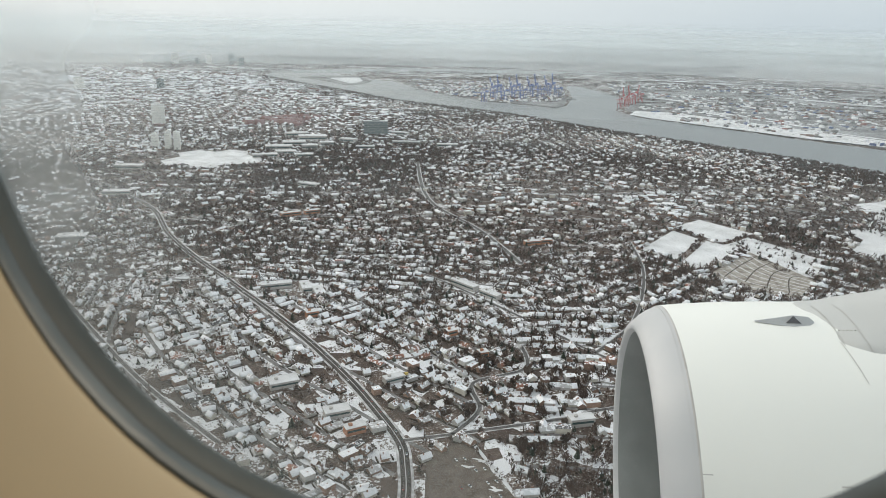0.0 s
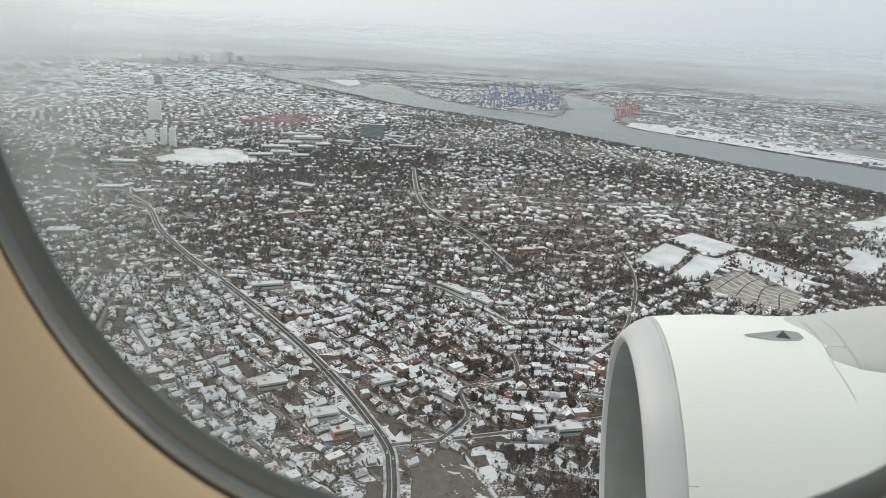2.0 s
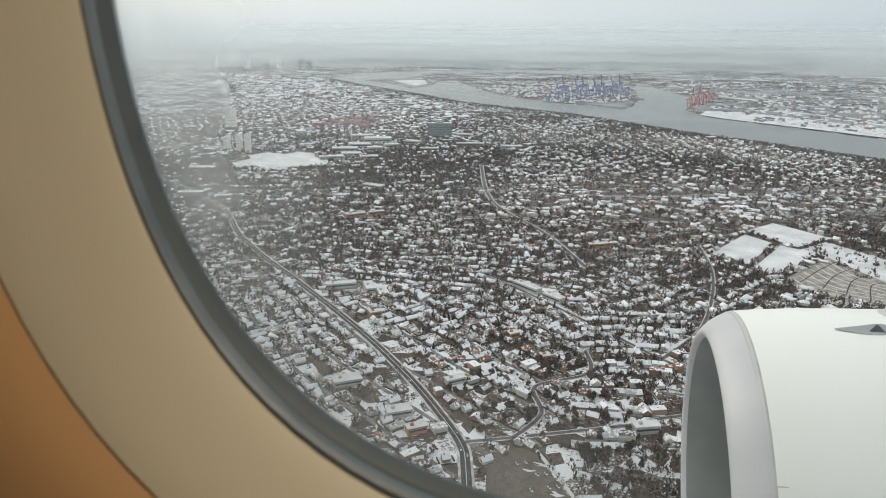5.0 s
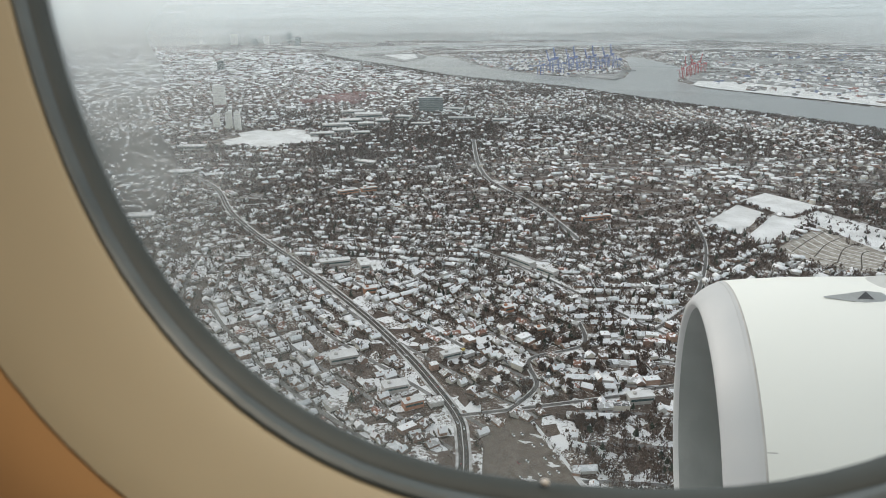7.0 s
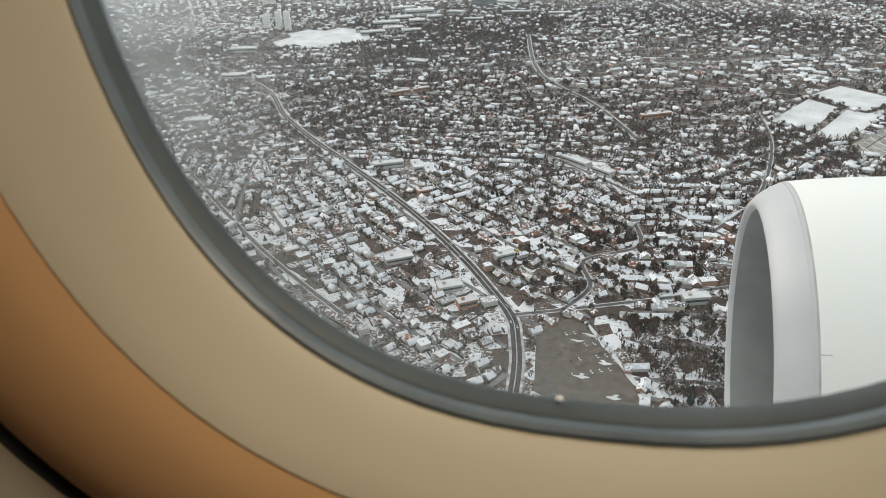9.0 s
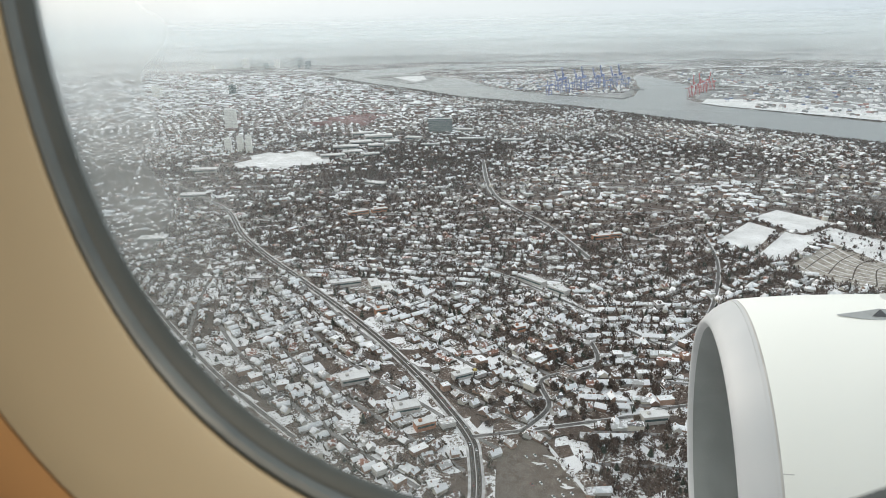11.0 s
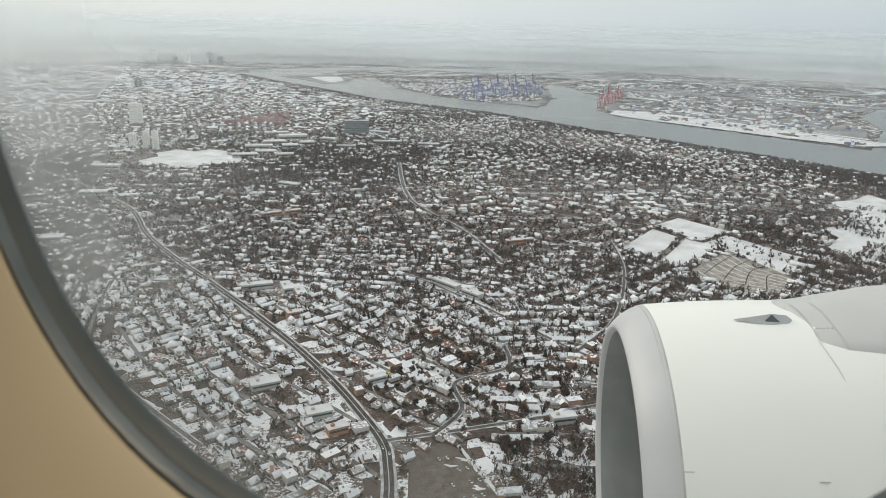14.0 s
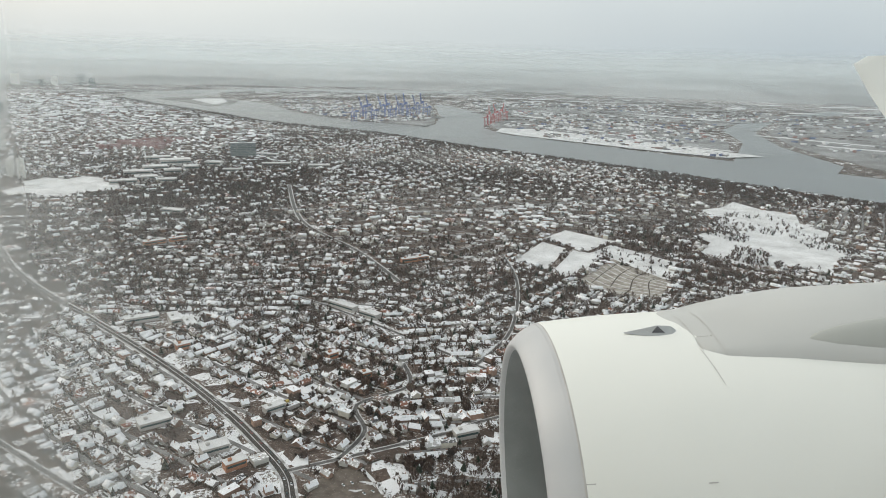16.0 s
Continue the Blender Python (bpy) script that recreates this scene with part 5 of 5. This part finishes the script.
def build_far_country():
    """Low hills with woods, hedges and snowy fields towards the horizon."""
    rad = np.linspace(2900, 4880, 24)
    ang = np.radians(np.arange(-75, 76, 1.5))
    V = np.array([(r * math.sin(t), r * math.cos(t), 0.06 + float(hill(r)) * (1 + 0.10 * noise.noise((t * 5, r * 0.0006, 0.4)))) for r in rad for t in ang])
    na = len(ang)
    F = np.array([(i * na + j, i * na + j + 1, (i + 1) * na + j + 1, (i + 1) * na + j) for i in range(len(rad) - 1) for j in range(na - 1)])[:, ::-1]
    tagged(big_mesh("ground_hills", V, [F], [m_ground], shade=True), "low snow-dusted hills on the horizon", "ground", kind="structure")
    n = 5200
    a = np.radians(rng.uniform(-60, 50, n))
    d = np.sqrt(rng.uniform(1500 ** 2, 4700 ** 2, n))
    X, Y = d * np.sin(a), d * np.cos(a)
    ok = ~(inside(RIVER, X, Y) | inside(SIDE_ARM, X, Y) | inside(BASIN, X, Y) | inside(HOME, X, Y) | inside(TOWN, X, Y))
    ok &= np.array([noise.noise((x * 0.0011, y * 0.0011, 4.4)) for x, y in zip(X, Y)]) > -0.12
    X, Y, d = X[ok], Y[ok], d[ok]
    m = len(X)
    tv, tf, cv, cf = bare_tree(26, 15)
    S = np.stack([rng.uniform(14, 60, m), rng.uniform(5, 12, m), rng.uniform(4, 9, m)], 1) * (d / 3000)[:, None].clip(0.5, 1.4)
    V, F = stamp(cv, [cf], np.stack([X, Y, 0.2 + hill(d)], 1), rng.normal(0, 0.35, m), S)
    tagged(big_mesh("far_woods", V, F, [m_twig_i]), "dark leafless woods and hedges towards the horizon", "woods", kind="stuff")
    n = 420
    a = np.radians(rng.uniform(-55, 45, n))
    d = np.sqrt(rng.uniform(2300 ** 2, 4600 ** 2, n))
    X, Y = d * np.sin(a), d * np.cos(a)
    ok = ~(inside(RIVER, X, Y) | inside(SIDE_ARM, X, Y) | inside(BASIN, X, Y) | inside(HOME, X, Y))
    X, Y = X[ok], Y[ok]
    m = len(X)
    P = np.stack([X, Y, hill(np.hypot(X, Y)) - 0.4], 1)
    V, F = stamp(FLAT_ROOF * (1, 1, 1), [FR_Q], P, rng.normal(0.1, 0.3, m), np.stack([rng.uniform(60, 260, m), rng.uniform(16, 60, m), np.full(m, 2.2)], 1))
    tagged(big_mesh("far_fields", V, F, [m_field]), "snow-covered fields towards the horizon", "fields", kind="stuff")


build_far_country()


def hall(x, y, w, d, h, turn, label, wall=None):
    t = empty("hall", label, "building", "large buildings of the suburb", m=pose(x, y, 0, 0, 0, turn))
    part("wall", boxed((-w / 2, -d / 2, 0), (w / 2, d / 2, h)), wall or m_hall, t)
    part("roof", boxed((-w / 2 - 0.15, -d / 2 - 0.15, h), (w / 2 + 0.15, d / 2 + 0.15, h + 0.2)), m_field, t, "flat roof under clean snow")
    part("stair_head", boxed((-w * 0.3, -0.5, h + 0.2), (-w * 0.3 + 1.2, 0.5, h + 1.0)), wall or m_hall, t)
    for sgn in (-1, 1):
        part("window_band", boxed((-w / 2 + 0.4, sgn * (d / 2 + 0.02) - 0.03, h * 0.45), (w / 2 - 0.4, sgn * (d / 2 + 0.02) + 0.03, h * 0.72)), m_glass_dark, t)


m_hall = surface("pale_render", (0.38, 0.36, 0.33), (0.50, 0.48, 0.45), 0.3, 0.9)
m_orange = surface("orange_brick", (0.34, 0.16, 0.09), (0.44, 0.22, 0.13), 0.3, 0.9)
for x, y, w, d, h, turn in ((-128, 334, 16, 4.5, 3, 28), (-112, 334, 5, 12, 3, 28), (-103, 328, 5, 12, 3, 28), (-30, 354, 18, 4.5, 3, -40), (-15, 341, 12, 4.5, 3, -40), (-62, 214, 9, 5, 2.6, 30), (-88, 232, 11, 6, 2.6, 32), (24, 222, 9, 4, 3, 20), (44, 226, 10, 5, 3, -25),
                            (-380, 622, 26, 10, 4, 12), (-285, 395, 18, 9, 3, 20), (-330, 520, 22, 9, 3, 18), (-190, 585, 20, 7, 3, -20), (-280, 716, 26, 10, 4, 24), (-266, 742, 22, 12, 4, 24), (-240, 728, 18, 9, 4, 24), (-284, 770, 30, 12, 5, 20), (-252, 784, 18, 12, 5, 20), (-278, 806, 26, 14, 5, 24),
                            (-240, 812, 16, 12, 5, 24), (-268, 846, 34, 16, 7, 22), (-222, 846, 20, 10, 5, -14), (-300, 880, 30, 12, 5, 30), (-176, 932, 30, 9, 4, -14), (-150, 850, 34, 7, 4, 10), (-98, 842, 26, 8, 4, 6), (-190, 800, 22, 6, 4, 12)):
    hall(x, y, w, d, h, turn, "long low building with clean snow on its flat roof")
for x, y, w, turn in ((-171, 482, 15, 40), (-158, 492, 12, 38), (6, 443, 11, 25), (15, 448, 8, 25), (-14, 270, 4, 30), (-98, 300, 6, 35), (-30, 290, 5, 40), (-53, 204, 7, 35)):
    hall(x, y, w, 3.6, 2.8, turn, "orange brick row building with snow on its roof", m_orange)


m_yellow = surface("yellow_awning", (0.52, 0.40, 0.10), (0.60, 0.47, 0.14), 0.4, 0.8)
hall(-47, 242, 8, 3.4, 2.4, 38, "low shop building with clean snow on its flat roof")
hall(-42.5, 246.5, 2.6, 1.4, 1.0, 38, "small yellow kiosk with snow on its flat roof", m_yellow)


def build_hedges():
    """Clipped hedges and fences round the gardens nearest to the flight path."""
    sel = np.flatnonzero((PLOT[:, 1] < 420) & (PLOT[:, 1] > 110) & (np.abs(PLOT[:, 0]) < 330))
    n = len(sel)
    Ps, As, Ss = [], [], []
    for side in range(3):
        a = PLOT[sel, 2] + side * math.pi / 2
        off = SIZE[sel, 0 if side % 2 == 0 else 1] * 0.5 + rng.uniform(0.5, 1.3, n)
        Ps.append(np.stack([PLOT[sel, 0] + off * np.cos(a), PLOT[sel, 1] + off * np.sin(a), np.zeros(n)], 1))
        As.append(a + math.pi / 2)
        Ss.append(np.stack([rng.uniform(2.2, 5.0, n), rng.uniform(0.22, 0.42, n), rng.uniform(0.35, 0.8, n)], 1))
    P, A, S = np.concatenate(Ps), np.concatenate(As), np.concatenate(Ss)
    k = free(P[:, 0], P[:, 1], 0.2) & (rng.random(len(P)) < 0.75)
    V, F = stamp(FLAT_WALL, [np.concatenate([FW_Q, [[4, 5, 6, 7]]])], P[k], A[k], S[k])
    tagged(big_mesh("garden_hedges", V, F, [m_hedge]), "dark clipped hedges between snowy gardens", "hedges", kind="stuff")


build_hedges()


def wind_turbine(x, y, h, turn):
    t = empty("wind_turbine", "white wind turbine standing in the hazy docks", "wind turbine", "wind turbines in the haze", m=pose(x, y, 1.0, 0, 0, 10))
    bm = bmesh.new()
    bmesh.ops.create_cone(bm, cap_ends=True, segments=10, radius1=h * 0.035, radius2=h * 0.018, depth=h, matrix=Matrix.Translation((0, 0, h / 2)))
    part("mast", bm, m_field, t)
    bm = boxed((-h * 0.02, -h * 0.05, h - h * 0.02), (h * 0.02, h * 0.04, h + h * 0.025))
    part("nacelle", bm, m_field, t)
    for k in range(3):
        bm = bmesh.new()
        vs = [bm.verts.new((u * h, -0.055 * h - v * 0.004 * h, w * h)) for v in (0, 1) for u, w in ((-0.012, 0.0), (0.012, 0.0), (0.02, 0.12), (0.004, 0.52), (-0.006, 0.52))]
        for f in ((0, 1, 2, 3, 4), (9, 8, 7, 6, 5), (0, 5, 6, 1), (1, 6, 7, 2), (2, 7, 8, 3), (3, 8, 9, 4), (4, 9, 5, 0)):
            bm.faces.new([vs[i] for i in f])
        bmesh.ops.rotate(bm, verts=bm.verts, cent=(0, 0, 0), matrix=Matrix.Rotation(radians(turn + 120 * k), 3, "Y"))
        bmesh.ops.translate(bm, verts=bm.verts, vec=(0, 0, h))
        part("blade", bm, m_field, t)


for x, y, h, turn in ((232, 1900, 26, 10), (285, 1960, 24, 50), (455, 1900, 25, 80)):
    wind_turbine(x, y, h, turn)


def build_cars():
    """Parked and stopped cars on the main road and the car park."""
    tints = [surface("car_paint_" + c, k, tuple(v * 1.15 for v in k), 2.0, 0.35) for c, k in (("black", (0.02, 0.02, 0.022)), ("silver", (0.40, 0.41, 0.42)), ("red", (0.25, 0.03, 0.03)), ("snowy", (0.75, 0.75, 0.76)))]
    protos = []
    for tint, lab in zip(tints, ("black car", "silver car", "red car", "snow-covered car")):
        c = empty("car", lab + " on the wet asphalt", "car", "cars on the road")
        bm = boxed((-0.74, -0.29, 0.12), (0.74, 0.29, 0.32))
        bmesh.ops.bevel(bm, geom=bm.edges[:], offset=0.05, segments=1, affect="EDGES")
        part("body", bm, tint, c)
        bm = boxed((-0.42, -0.26, 0.32), (0.36, 0.26, 0.48))
        for v in bm.verts:
            if v.co.z > 0.4:
                v.co.x *= 0.72
                v.co.y *= 0.85
        part("cabin", bm, m_glass_dark, c)
        for sx in (-0.46, 0.46):
            for sy in (-0.26, 0.26):
                bm = bmesh.new()
                bmesh.ops.create_cone(bm, cap_ends=True, segments=10, radius1=0.11, radius2=0.11, depth=0.08, matrix=Matrix.Translation((sx, sy, 0.11)) @ Matrix.Rotation(math.pi / 2, 4, "X"))
                part("wheel", bm, m_slot, c)
        protos.append([c, 0])
    spots = []
    for r in range(4):
        for k in range(7):
            if rng.random() < 0.75:
                u, v = -17 + k * 2.6 + r * 1.5, 193 - r * 7.0 + k * 1.2
                if inside(LOT, np.array([u]), np.array([v]))[0]:
                    spots.append((u, v, 0.11, math.radians(125)))
    for i in range(12, len(road_fine) - 14, 2):
        (x0, y0), (x1, y1) = road_fine[i], road_fine[i + 1]
        d = math.atan2(y1 - y0, x1 - x0)
        sgn = 1 if rng.random() < 0.5 else -1
        o = sgn * 0.85
        spots.append((x0 - o * math.sin(d), y0 + o * math.cos(d), 0.15, d))
    for x, y, z, d in spots:
        p = protos[3 if z < 0.14 and rng.random() < 0.7 else int(rng.integers(0, 4))]
        m = Matrix.Translation((x, y, z)) @ Matrix.Rotation(d, 4, "Z")
        if p[1] == 0:
            p[0].matrix_basis = m
        else:
            copy_thing(p[0], m)
        p[1] += 1


build_cars()
